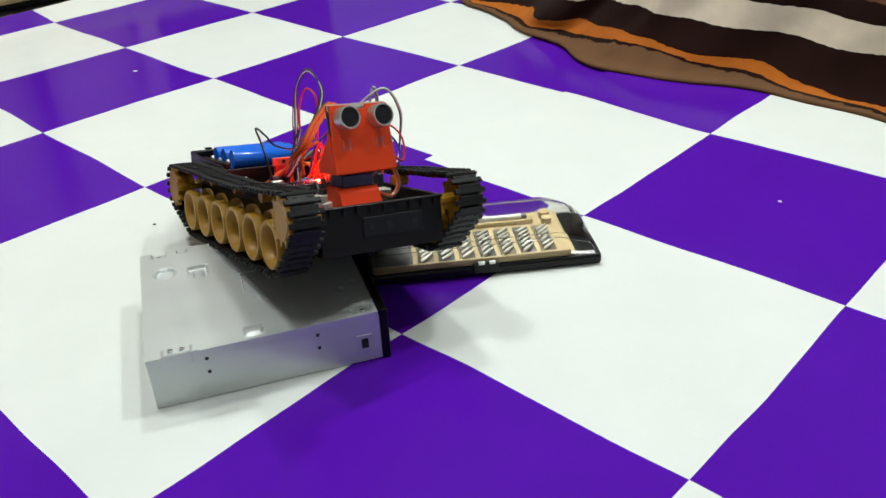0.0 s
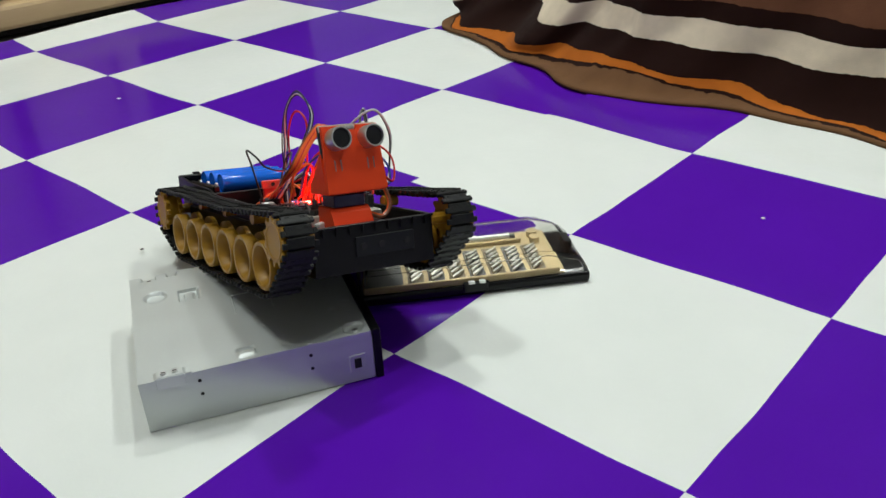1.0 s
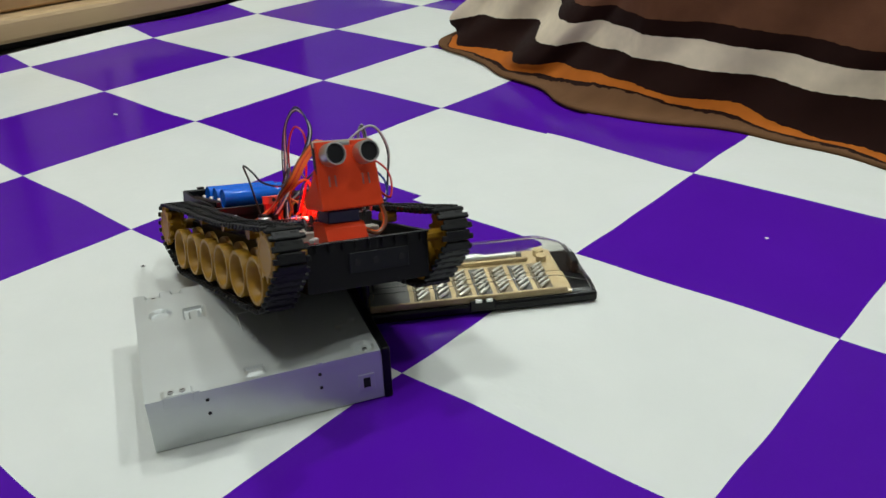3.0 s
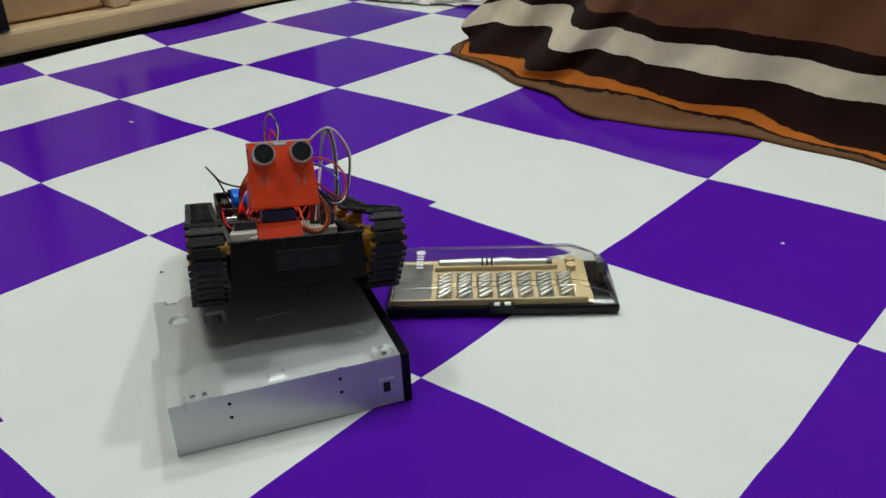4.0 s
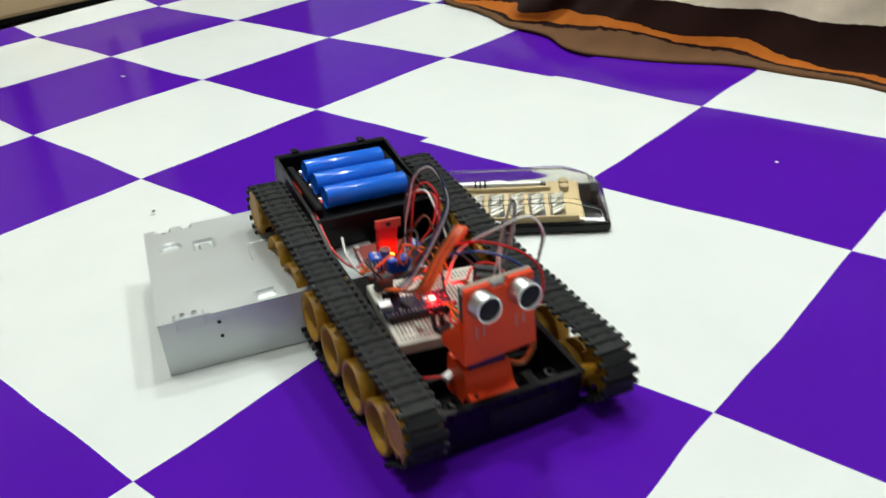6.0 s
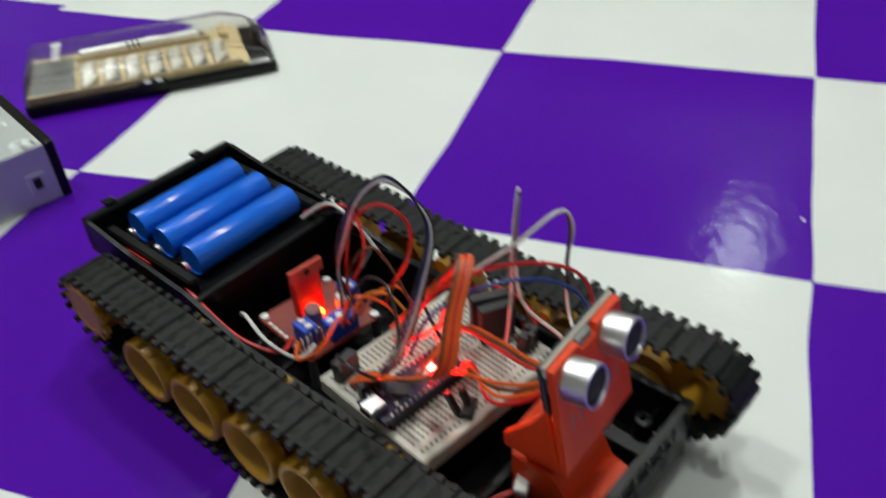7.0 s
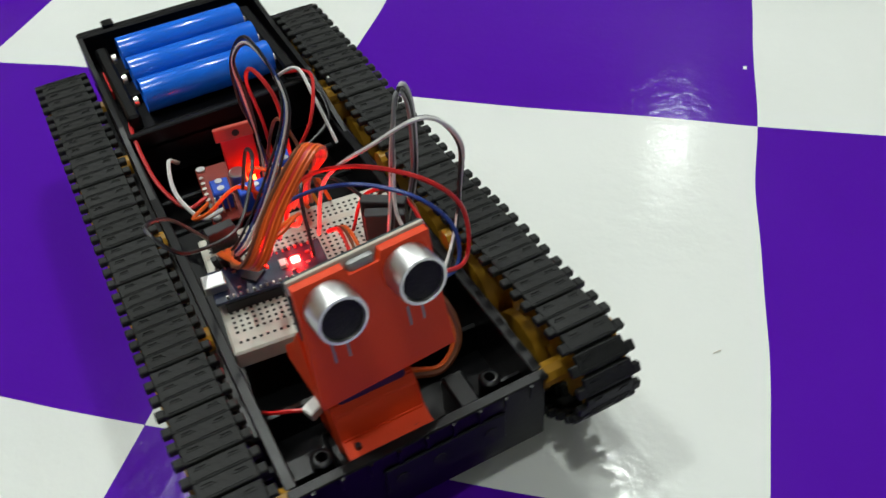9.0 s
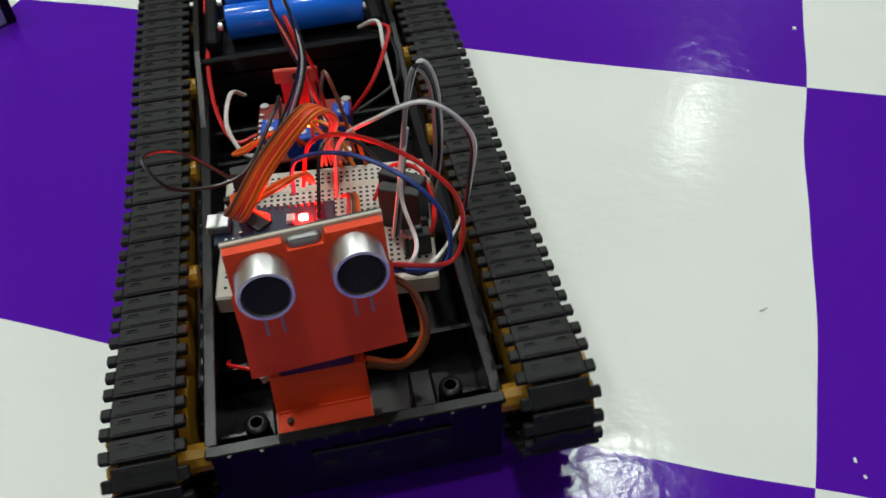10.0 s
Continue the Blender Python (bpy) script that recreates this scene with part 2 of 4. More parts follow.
def box(bm, x0, x1, y0, y1, z0, z1, bev=0.0, seg=1, m=None):
    v = bmesh.ops.create_cube(bm, size=1)["verts"]
    mm = Matrix.Translation(((x0 + x1) / 2, (y0 + y1) / 2, (z0 + z1) / 2)) @ Matrix.Diagonal((abs(x1 - x0), abs(y1 - y0), abs(z1 - z0), 1))
    bmesh.ops.transform(bm, matrix=mm, verts=v)
    out = v
    if bev:
        e = list({e for a in v for e in a.link_edges})
        r = bmesh.ops.bevel(bm, geom=e, offset=bev, segments=seg, affect="EDGES", profile=0.5)
        out = list({a for f in r["faces"] for a in f.verts} | {a for a in v if a.is_valid})
    if m is not None:
        bmesh.ops.transform(bm, matrix=m, verts=out)
    return bm


def rod(bm, a, b, r, seg=12, r2=None):
    a, b = Vector(a), Vector(b)
    d = b - a
    m = Matrix.Translation((a + b) / 2) @ d.to_track_quat("Z", "Y").to_matrix().to_4x4()
    bmesh.ops.create_cone(bm, cap_ends=True, segments=seg, radius1=r, radius2=r if r2 is None else r2, depth=d.length, matrix=m)
    return bm


def lathe(bm, profile, seg=24, axis="X"):
    """Turns (radius, along) points round an axis."""
    rings = []
    for r, s in profile:
        ring = []
        for k in range(seg):
            a = 2 * math.pi * k / seg
            p = (s, r * math.cos(a), r * math.sin(a)) if axis == "X" else ((r * math.cos(a), s, r * math.sin(a)) if axis == "Y" else (r * math.cos(a), r * math.sin(a), s))
            ring.append(bm.verts.new(p))
        rings.append(ring)
    for a, b in zip(rings, rings[1:]):
        for k in range(seg):
            bm.faces.new((a[k], a[(k + 1) % seg], b[(k + 1) % seg], b[k]))
    bm.faces.new(rings[0])
    bm.faces.new(rings[-1])
    return bm


def prism(bm, outline, axis, a, b):
    """A flat outline of 2D points drawn out along an axis."""
    def put(p, s):
        return (s, p[0], p[1]) if axis == "X" else ((p[0], s, p[1]) if axis == "Y" else (p[0], p[1], s))
    va = [bm.verts.new(put(p, a)) for p in outline]
    vb = [bm.verts.new(put(p, b)) for p in outline]
    bm.faces.new(va)
    bm.faces.new(vb)
    n = len(outline)
    for k in range(n):
        bm.faces.new((va[k], va[(k + 1) % n], vb[(k + 1) % n], vb[k]))
    return bm


def spline(points, steps=8):
    """A smooth line through the points."""
    p = [Vector(q) for q in points]
    p = [p[0] * 2 - p[1]] + p + [p[-1] * 2 - p[-2]]
    out = []
    for i in range(1, len(p) - 2):
        for s in range(steps):
            t = s / steps
            a, b, c, d = p[i - 1:i + 3]
            out.append(0.5 * ((2 * b) + (c - a) * t + (2 * a - 5 * b + 4 * c - d) * t * t + (3 * b - a - 3 * c + d) * t ** 3))
    out.append(p[-2])
    return out


def tube(bm, points, r, seg=6, steps=8):
    pts = spline(points, steps)
    rings = []
    up = Vector((0.31, 0.2, 0.93))
    for k, q in enumerate(pts):
        d = (pts[min(k + 1, len(pts) - 1)] - pts[max(k - 1, 0)]).normalized()
        s = d.cross(up)
        s = s.normalized() if s.length > 1e-4 else d.orthogonal().normalized()
        up = s.cross(d).normalized()
        rings.append([bm.verts.new(q + s * r * math.cos(2 * math.pi * j / seg) + up * r * math.sin(2 * math.pi * j / seg)) for j in range(seg)])
    for a, b in zip(rings, rings[1:]):
        for j in range(seg):
            bm.faces.new((a[j], a[(j + 1) % seg], b[(j + 1) % seg], b[j]))
    bm.faces.new(rings[0])
    bm.faces.new(rings[-1])
    return bm


def thing(name, m, label, category, group=""):
    ob = new(name)
    ob.empty_display_size = 0.02
    ob.matrix_world = m
    return tagged(ob, label, category, group)


# ================= the room =================
RX0, RX1, RY0, RY1, RZ = -3.0, 2.6, -2.6, 4.0, 2.7


def structure(name, bm, material, label):
    ob = part(name, bm, material)
    return tagged(ob, label, "", "", "structure")


def build_room():
    structure("floor", box(bmesh.new(), RX0, RX1, RY0, RY1, -0.12, -0.006), M_SLAB, "plain concrete floor slab under the vinyl sheets")
    structure("ceiling", box(bmesh.new(), RX0, RX1, RY0, RY1, RZ, RZ + 0.1), M_CEIL, "white painted ceiling")
    structure("wall_north", box(bmesh.new(), RX0, RX1, RY1, RY1 + 0.12, -0.12, RZ), M_WALL, "pale painted plaster wall")
    structure("wall_south", box(bmesh.new(), RX0, RX1, RY0 - 0.12, RY0, -0.12, RZ), M_WALL, "pale painted plaster wall")
    structure("wall_west", box(bmesh.new(), RX0 - 0.12, RX0, RY0 - 0.12, RY1 + 0.12, -0.12, RZ), M_WALL, "pale painted plaster wall")
    structure("wall_east", box(bmesh.new(), RX1, RX1 + 0.12, RY0 - 0.12, RY1 + 0.12, -0.12, RZ), M_WALL, "pale painted plaster wall")


def sheet(name, x0, x1, y0, y1, top, material, label, seed, curl=False):
    """A vinyl sheet with slow waves."""
    bm = bmesh.new()
    nx, ny = int((x1 - x0) / 0.03), int((y1 - y0) / 0.03)
    grid = []
    for i in range(nx + 1):
        row = []
        for j in range(ny + 1):
            x, y = x0 + (x1 - x0) * i / nx, y0 + (y1 - y0) * j / ny
            z = top + 0.0012 * noise.noise(Vector((x * 5 + seed, y * 5, 0.3)))
            if curl and x < -1.10:
                z += 0.13 * (-1.10 - x) * (0.8 + 0.9 * noise.noise(Vector((y * 4, 1.7, 4.0))))
            row.append(bm.verts.new((x, y, z)))
        grid.append(row)
    for i in range(nx):
        for j in range(ny):
            bm.faces.new((grid[i][j], grid[i + 1][j], grid[i + 1][j + 1], grid[i][j + 1]))
    ret = bmesh.ops.extrude_face_region(bm, geom=bm.faces[:])
    for v in [g for g in ret["geom"] if isinstance(g, bmesh.types.BMVert)]:
        v.co.z -= 0.0012
    ob = part(name, bm, material, smooth=True)
    return tagged(ob, label, "", "", "structure")


build_room()
SEAM = -0.206
sheet("floor_covering_1", SEAM, 2.5, -2.5, 2.2, 0.0, M_FLOOR_R, "glossy purple and white checkerboard vinyl sheet", 3.0)
sheet("floor_covering_2", -1.20, SEAM + 0.05, -2.5, 2.2, -0.0024, M_FLOOR_L, "glossy purple and white checkerboard vinyl sheet lapped under another", 9.0, True)


def ceiling_fixture(name, p, sx, sy, label):
    f = thing(name, pose(p[0], p[1], RZ), label, "ceiling light")
    part("housing", box(bmesh.new(), -sx / 2 - 0.03, sx / 2 + 0.03, -sy / 2 - 0.03, sy / 2 + 0.03, -0.05, 0.0, 0.008), M_WHITE_P, f)
    part("diffuser", box(bmesh.new(), -sx / 2, sx / 2, -sy / 2, sy / 2, -0.09, -0.05, 0.01), M_LAMP, f, "glowing white diffuser")


ceiling_fixture("tube_light", LAMP_A, 0.1, 0.28, "lit white tube light on the ceiling")
ceiling_fixture("ceiling_lamp", LAMP_B, 0.2, 0.2, "lit square white lamp on the ceiling")
ceiling_fixture("ceiling_lamp", LAMP_C, 0.2, 0.2, "lit square white lamp on the ceiling")
ceiling_fixture("ceiling_lamp", LAMP_D, 0.2, 0.2, "lit square white lamp on the ceiling")
# fixture made for the added fill lamp, out of view
ceiling_fixture("ceiling_lamp", LAMP_FILL, 0.2, 0.2, "lit square white lamp on the ceiling")


# ================= cabinet along the far side =================
def build_cabinet():
    c = thing("cabinet", pose(-1.267, 0, 0, 0, 0, -4.5), "oak cabinet with a pale plinth rail and dark door panels", "cabinet")
    # shade under the rail, made as a solid black strip
    part("plinth", box(bmesh.new(), -0.40, -0.03, -1.3, 1.0, 0.0, 0.016), M_HOLE, c, "black plinth for the shade in the gap under the rail")
    part("bottom_rail", box(bmesh.new(), -0.42, 0.0, -1.3, 1.0, 0.014, 0.058, 0.008, 2), M_OAK, c, "pale rounded oak rail")
    part("carcass", box(bmesh.new(), -0.42, -0.06, -1.3, 1.0, 0.058, 0.85), M_OAK_DARK, c)
    y = -1.26
    for k in range(4):
        part("door", box(bmesh.new(), -0.06, -0.045, y, y + 0.40, 0.062, 0.80, 0.004), M_OAK_DARK, c)
        part("door_panel", box(bmesh.new(), -0.045, -0.036, y + 0.06, y + 0.34, 0.12, 0.74, 0.004), M_OAK, c)
        part("stile", box(bmesh.new(), -0.06, -0.02, y + 0.405, y + 0.445, 0.058, 0.85, 0.004), M_OAK, c)
        y += 0.45
    # solid black face; the compartment's shade is in its colour
    part("shelf_shade", box(bmesh.new(), -0.062, -0.055, 0.56, 0.99, 0.062, 0.60), M_HOLE, c, "flat black face for the shade in an open compartment")
    part("leg", box(bmesh.new(), -0.02, 0.004, 0.262, 0.290, 0.058, 0.4, 0.002), M_BLACK, c, "black metal strip standing on the rail")


build_cabinet()

# ================= blanket over a mattress =================
STRIPES = [  # metres up the slope, colour
    (0.0, (0.17, 0.085, 0.04)), (0.026, (0.020, 0.007, 0.005)), (0.031, (0.50, 0.14, 0.018)), (0.050, (0.020, 0.007, 0.005)),
    (0.088, (0.80, 0.68, 0.52)), (0.124, (0.020, 0.007, 0.005)), (0.147, (0.16, 0.066, 0.035)), (0.33, (0.020, 0.007, 0.005)),
    (0.40, (0.80, 0.68, 0.52)), (0.47, (0.020, 0.007, 0.005))]


def fleece():
    m = mat("striped_fleece", (0.2, 0.1, 0.05), 0.95, bump=0.5, bump_scale=900, spec=0.05)
    nt = m.node_tree
    N, L = nt.nodes, nt.links
    b = N["Principled BSDF"]
    b.inputs["Sheen Weight"].default_value = 0.04
    uv = N.new("ShaderNodeUVMap")
    uv.uv_map = "UVMap"
    sep = N.new("ShaderNodeSeparateXYZ")
    L.new(uv.outputs[0], sep.inputs[0])
    wob = N.new("ShaderNodeTexNoise")
    wob.inputs["Scale"].default_value, wob.inputs["Detail"].default_value = 90, 5
    L.new(uv.outputs[0], wob.inputs["Vector"])
    ma = N.new("ShaderNodeMath")
    ma.operation = "MULTIPLY_ADD"
    ma.inputs[1].default_value = 0.005
    L.new(wob.outputs["Fac"], ma.inputs[0])
    L.new(sep.outputs[1], ma.inputs[2])
    ramp = N.new("ShaderNodeValToRGB")
    ramp.color_ramp.interpolation = "CONSTANT"
    for k, (s, c) in enumerate(STRIPES):
        e = ramp.color_ramp.elements[0] if k == 0 else (ramp.color_ramp.elements[1] if k == 1 else ramp.color_ramp.elements.new(s))
        e.position, e.color = s + 0.004 * (k > 0), (*c, 1)
    L.new(ma.outputs[0], ramp.inputs[0])
    nap = N.new("ShaderNodeTexNoise")
    nap.inputs["Scale"].default_value, nap.inputs["Detail"].default_value = 35, 8
    L.new(uv.outputs[0], nap.inputs["Vector"])
    mul = N.new("ShaderNodeMix")
    mul.data_type, mul.blend_type = "RGBA", "MULTIPLY"
    mul.inputs[0].default_value = 0.38
    L.new(ramp.outputs[0], mul.inputs[6])
    L.new(nap.outputs["Fac"], mul.inputs[7])
    L.new(mul.outputs[2], b.inputs["Base Color"])
    return m


BAND_V = (0.0, 0.026, 0.031, 0.050, 0.088, 0.124, 0.147, 1.2)
BANDS = [  # place along the floor; how far up the cloth each stripe begins
    (-0.66, (0.006, 0.012, 0.026, 0.078, 0.118, 0.142)),
    (-0.625, (0.022, 0.028, 0.040, 0.078, 0.118, 0.142)),
    (-0.58, (0.004, 0.010, 0.022, 0.078, 0.118, 0.142)),
    (-0.50, (0.002, 0.008, 0.022, 0.078, 0.118, 0.142)),
    (-0.42, (0.004, 0.022, 0.046, 0.086, 0.122, 0.146)),
    (-0.35, (0.014, 0.032, 0.056, 0.090, 0.124, 0.147)),
    (-0.30, (0.028, 0.040, 0.057, 0.090, 0.124, 0.147)),
    (-0.22, (0.040, 0.051, 0.056, 0.090, 0.124, 0.147)),
    (-0.15, (0.036, 0.046, 0.050, 0.088, 0.124, 0.147)),
    (-0.05, (0.022, 0.034, 0.048, 0.088, 0.124, 0.147)),
    (0.03, (0.008, 0.020, 0.033, 0.088, 0.124, 0.147)),
    (0.08, (0.001, 0.021, 0.023, 0.088, 0.124, 0.147)),
    (0.20, (0.001, 0.006, 0.020, 0.088, 0.124, 0.147)),
    (2.10, (0.001, 0.006, 0.020, 0.088, 0.124, 0.147))]


def band_v(x, s):
    """The stripe coordinate at a place along the hem and a way up the cloth."""
    for (x0, a), (x1, b) in zip(BANDS, BANDS[1:]):
        if x <= x1:
            break
    f = max(0.0, min(1.0, (x - x0) / (x1 - x0)))
    f = f * f * (3 - 2 * f)
    edge = [0.0] + [p + (q - p) * f for p, q in zip(a, b)] + [1.2]
    for k in range(len(edge) - 1):
        if s <= edge[k + 1]:
            return BAND_V[k] + (BAND_V[k + 1] - BAND_V[k]) * (s - edge[k]) / (edge[k + 1] - edge[k])
    return s


HEM = [(-0.63, 1.6), (-0.655, 1.1), (-0.65, 0.86), (-0.617, 0.76), (-0.52, 0.715), (-0.43, 0.685), (-0.32, 0.64), (-0.21, 0.595), (-0.10, 0.61), (0.0, 0.625), (0.12, 0.615), (0.25, 0.597), (0.45, 0.60), (0.8, 0.63), (1.3, 0.66), (2.0, 0.70)]
RUN_PLEAT, RUN_CORNER = 1.09, 0.78
RISE = [(0.0, 0.004), (0.03, 0.010), (0.06, 0.045), (0.085, 0.10), (0.11, 0.18), (0.14, 0.26), (0.19, 0.33), (0.27, 0.37), (0.45, 0.385), (1.1, 0.39)]


def build_blanket():
    hem = spline([(x, y, 0) for x, y in HEM], 14)
    prof = spline([(d, h, 0) for d, h in RISE], 7)
    bm = bmesh.new()
    uvl = bm.loops.layers.uv.new("UVMap")
    run = [0.0]
    for a, b in zip(hem, hem[1:]):
        run.append(run[-1] + (b - a).length)
    climb = [0.0]
    for a, b in zip(prof, prof[1:]):
        climb.append(climb[-1] + (b - a).length)
    centre = Vector((0.6, 2.1, 0))
    rows, uvs = [], []
    for i, q in enumerate(hem):
        t = (hem[min(i + 1, len(hem) - 1)] - hem[max(i - 1, 0)]).normalized()
        inward = Vector((-t.y, t.x, 0))
        inward = (inward * 0.75 + (centre - q).normalized() * 0.35).normalized()
        col, cu = [], []
        for j, (p, s) in enumerate(zip(prof, climb)):
            side = 1.0 + 1.3 * math.exp(-((q.x + 0.42) / 0.22) ** 2)
            fold = noise.noise(Vector((run[i] * 5.5 + s * 3, s * 2.5, 0.0))) * 0.020 * side + noise.noise(Vector((run[i] * 13 - s * 9, s * 5 + 4, 2.0))) * 0.010 * side
            # a sharp pleat and the rolled corner at the near end of the bed
            d = run[i] - RUN_PLEAT - 0.55 * s
            fold -= 0.034 * (math.exp(-(d / 0.07) ** 2) if d < 0 else math.exp(-(d / 0.016) ** 2)) * min(1.0, s / 0.05) * math.exp(-((s - 0.10) / 0.10) ** 2)
            fold -= 0.050 * math.exp(-((run[i] - RUN_CORNER) / 0.055) ** 2) * math.exp(-((s - 0.085) / 0.040) ** 2)
            amt = min(1.0, s / 0.06) * (0.35 if s > 0.6 else 1.0)
            w = q + inward * (p.x + fold * amt + (0.018 * noise.noise(Vector((run[i] * 9, 3.3, 1.0))) if s < 0.05 else 0.018 * noise.noise(Vector((run[i] * 9, 3.3, 1.0))) * max(0.0, 1 - (s - 0.05) / 0.08)))
            col.append(bm.verts.new((w.x, w.y, max(0.003, p.y + 0.25 * fold * amt))))
            cu.append((run[i], band_v(q.x, max(0.0, s + min(1.0, s / 0.03) * 0.007 * noise.noise(Vector((run[i] * 5.5, 7.0 + s * 6, 0)))))))
        rows.append(col)
        uvs.append(cu)
    for i in range(len(rows) - 1):
        for j in range(len(prof) - 1):
            f = bm.faces.new((rows[i][j], rows[i + 1][j], rows[i + 1][j + 1], rows[i][j + 1]))
            f.smooth = True
            for l, (a, b) in zip(f.loops, ((i, j), (i + 1, j), (i + 1, j + 1), (i, j + 1))):
                l[uvl].uv = uvs[a][b]
    ob = part("blanket", bm, fleece())
    so = ob.modifiers.new("thickness", "SOLIDIFY")
    so.thickness, so.offset = 0.004, -1
    tagged(ob, "fleece blanket with brown, cream and orange stripes hanging to the floor", "blanket")
    mt = thing("mattress", pose(0.75, 1.75, 0), "low mattress hidden under the striped blanket", "mattress")
    part("core", box(bmesh.new(), -1.0, 1.1, -0.75, 0.9, 0.001, 0.34, 0.05, 3), M_BOARD, mt)


build_blanket()


# ================= crumpled white cloth =================
def build_cloth():
    bm = bmesh.new()
    ring = []
    for i in range(41):
        t = i / 40
        x, y = -0.17 + 0.34 * t, 0.06 * t
        col = []
        for j in range(17):
            a = math.pi * j / 16
            r = 0.022 + 0.010 * noise.noise(Vector((t * 9, j * 0.5, 1.0))) + 0.005 * noise.noise(Vector((t * 25, j * 1.1, 5.0)))
            r *= math.sin(math.pi * min(1, max(0, 0.06 + 0.88 * t))) ** 0.4
            col.append(bm.verts.new((x + 0.01 * noise.noise(Vector((t * 6, j * 0.4, 9.0))), y - 1.9 * r * math.cos(a), max(0.001, 1.1 * r * math.sin(a)))))
        ring.append(col)
    for a, b in zip(ring, ring[1:]):
        for k in range(16):
            bm.faces.new((a[k], b[k], b[k + 1], a[k + 1]))
        bm.faces.new((a[16], b[16], b[0], a[0]))
    bm.faces.new(ring[0])
    bm.faces.new(ring[-1])
    ob = part("cloth", bm, M_CLOTH, smooth=True)
    ob.matrix_world = pose(-0.97, 1.055, 0.0005, 0, 0, 4)
    tagged(ob, "crumpled off-white cloth lying on the vinyl by the bed", "cloth")


build_cloth()


# ================= optical drive =================
def build_drive():
    d = thing("optical_drive", pose(-0.0913, -0.0613, 0.0, 0, 0, 60.6), "grey steel optical disc drive lying flat on the vinyl floor", "disc drive")
    L2, W2, H = 0.0828, 0.0735, 0.0415
    part("casing", box(bmesh.new(), -L2, L2 - 0.006, -W2, W2, 0.0008, H - 0.0048, 0.0006), M_ZINC, d)

    def step(e, w=0.0014):
        f = max(0.0, min(1.0, 0.5 - e / w))
        return f * f * (3 - 2 * f)

    def disc(x, y, cx, cy, r):
        return step(math.hypot(x - cx, y - cy) - r)

    def slab(x, y, x0, x1, y0, y1):
        return step(max(x0 - x, x - x1, y0 - y, y - y1))

    def pressed(x, y):
        """Height of the pressed sheet over its flat level."""
        z = -0.0026 * disc(x, y, -0.0648, 0.0383, 0.0078) * step(0.030 - y, 0.02)
        z -= 0.0026 * max(slab(x, y, -0.0475, -0.0440, 0.024, 0.040), slab(x, y, -0.0475, -0.0330, 0.0355, 0.0400), slab(x, y, -0.0365, -0.0330, 0.024, 0.040))
        z -= 0.0030 * max(slab(x, y, -0.0735, -0.0630, 0.0665, 0.08), slab(x, y, -0.0540, -0.0470, 0.0680, 0.08))
        z += 0.0016 * slab(x, y, -0.0715, -0.0525, -0.08, -0.0660)
        z -= 0.0024 * slab(x, y, -0.0160, -0.0040, -0.0625, -0.0580)
        z += 0.0014 * slab(x, y, -0.0160, -0.0040, -0.0690, -0.0628)
        z -= 0.0022 * disc(x, y, 0.0655, -0.0650, 0.0072)
        z -= 0.0012 * max(disc(x, y, 0.0575, -0.0349, 0.0022), disc(x, y, 0.0684, -0.0276, 0.0018), disc(x, y, 0.030, 0.045, 0.0030), disc(x, y, 0.060, 0.060, 0.0040))
        return z + 0.00025 * noise.noise(Vector((x * 30, y * 30, 2.0)))
    bm = bmesh.new()
    nx, ny = 124, 116
    grid = [[bm.verts.new((x, y, H + pressed(x, y))) for y in [-W2 - 0.0006 + (2 * W2 + 0.0012) * j / ny for j in range(ny + 1)]] for x in [-L2 + (2 * L2 - 0.007) * i / nx for i in range(nx + 1)]]
    for a, b in zip(grid, grid[1:]):
        for j in range(ny):
            bm.faces.new((a[j], b[j], b[j + 1], a[j + 1]))
    rim = grid[0][:] + [g[ny] for g in grid[1:]] + grid[nx][ny - 1::-1] + [g[0] for g in grid[nx - 1:0:-1]]
    low = [bm.verts.new((v.co.x, v.co.y, H - 0.0050)) for v in rim]
    for k in range(len(rim)):
        n = (k + 1) % len(rim)
        bm.faces.new((rim[k], rim[n], low[n], low[k]))
    part("cover", bm, M_ZINC, d, "pressed sheet steel cover", smooth=True)
    part("bezel", box(bmesh.new(), L2 - 0.006, L2, -W2 - 0.001, W2 + 0.001, 0.0004, H + 0.001, 0.001, 2), M_BLACK, d, "black plastic front bezel")
    # screws, and the folded tab that they hold
    for x, y, z in ((-0.0660, -0.0705, 0.0016), (-0.0585, -0.0705, 0.0016), (0.0665, -0.0660, -0.0022), (-0.0680, 0.0695, -0.0030)):
        part("screw", rod(bmesh.new(), (x, y, H + z - 0.001), (x, y, H + z + 0.0012), 0.0019, 14), M_STEEL, d)
        part("slot", box(bmesh.new(), x - 0.0014, x + 0.0014, y - 0.0003, y + 0.0003, H + z + 0.0011, H + z + 0.0014), M_HOLE, d)
    part("side_tab", box(bmesh.new(), -0.0715, -0.0525, -W2 - 0.0012, -W2 - 0.0004, H - 0.0075, H + 0.0012, 0.0003), M_ZINC, d)
    # embossed square
    for a, b in (((-0.010, -0.012), (-0.010, 0.016)), ((-0.010, 0.016), (0.018, 0.016)), ((0.018, 0.016), (0.018, -0.012))):
        part("embossed_line", rod(bmesh.new(), (*a, H), (*b, H), 0.0005, 6), M_ZINC, d)
    # holes in the side
    for x, z in ((-0.0440, 0.0335), (-0.0440, 0.0225), (0.0320, 0.0325), (0.0320, 0.0215)):
        part("screw_hole", rod(bmesh.new(), (x, -W2 - 0.0004, z), (x, -W2 + 0.001, z), 0.0013, 12), M_HOLE, d)
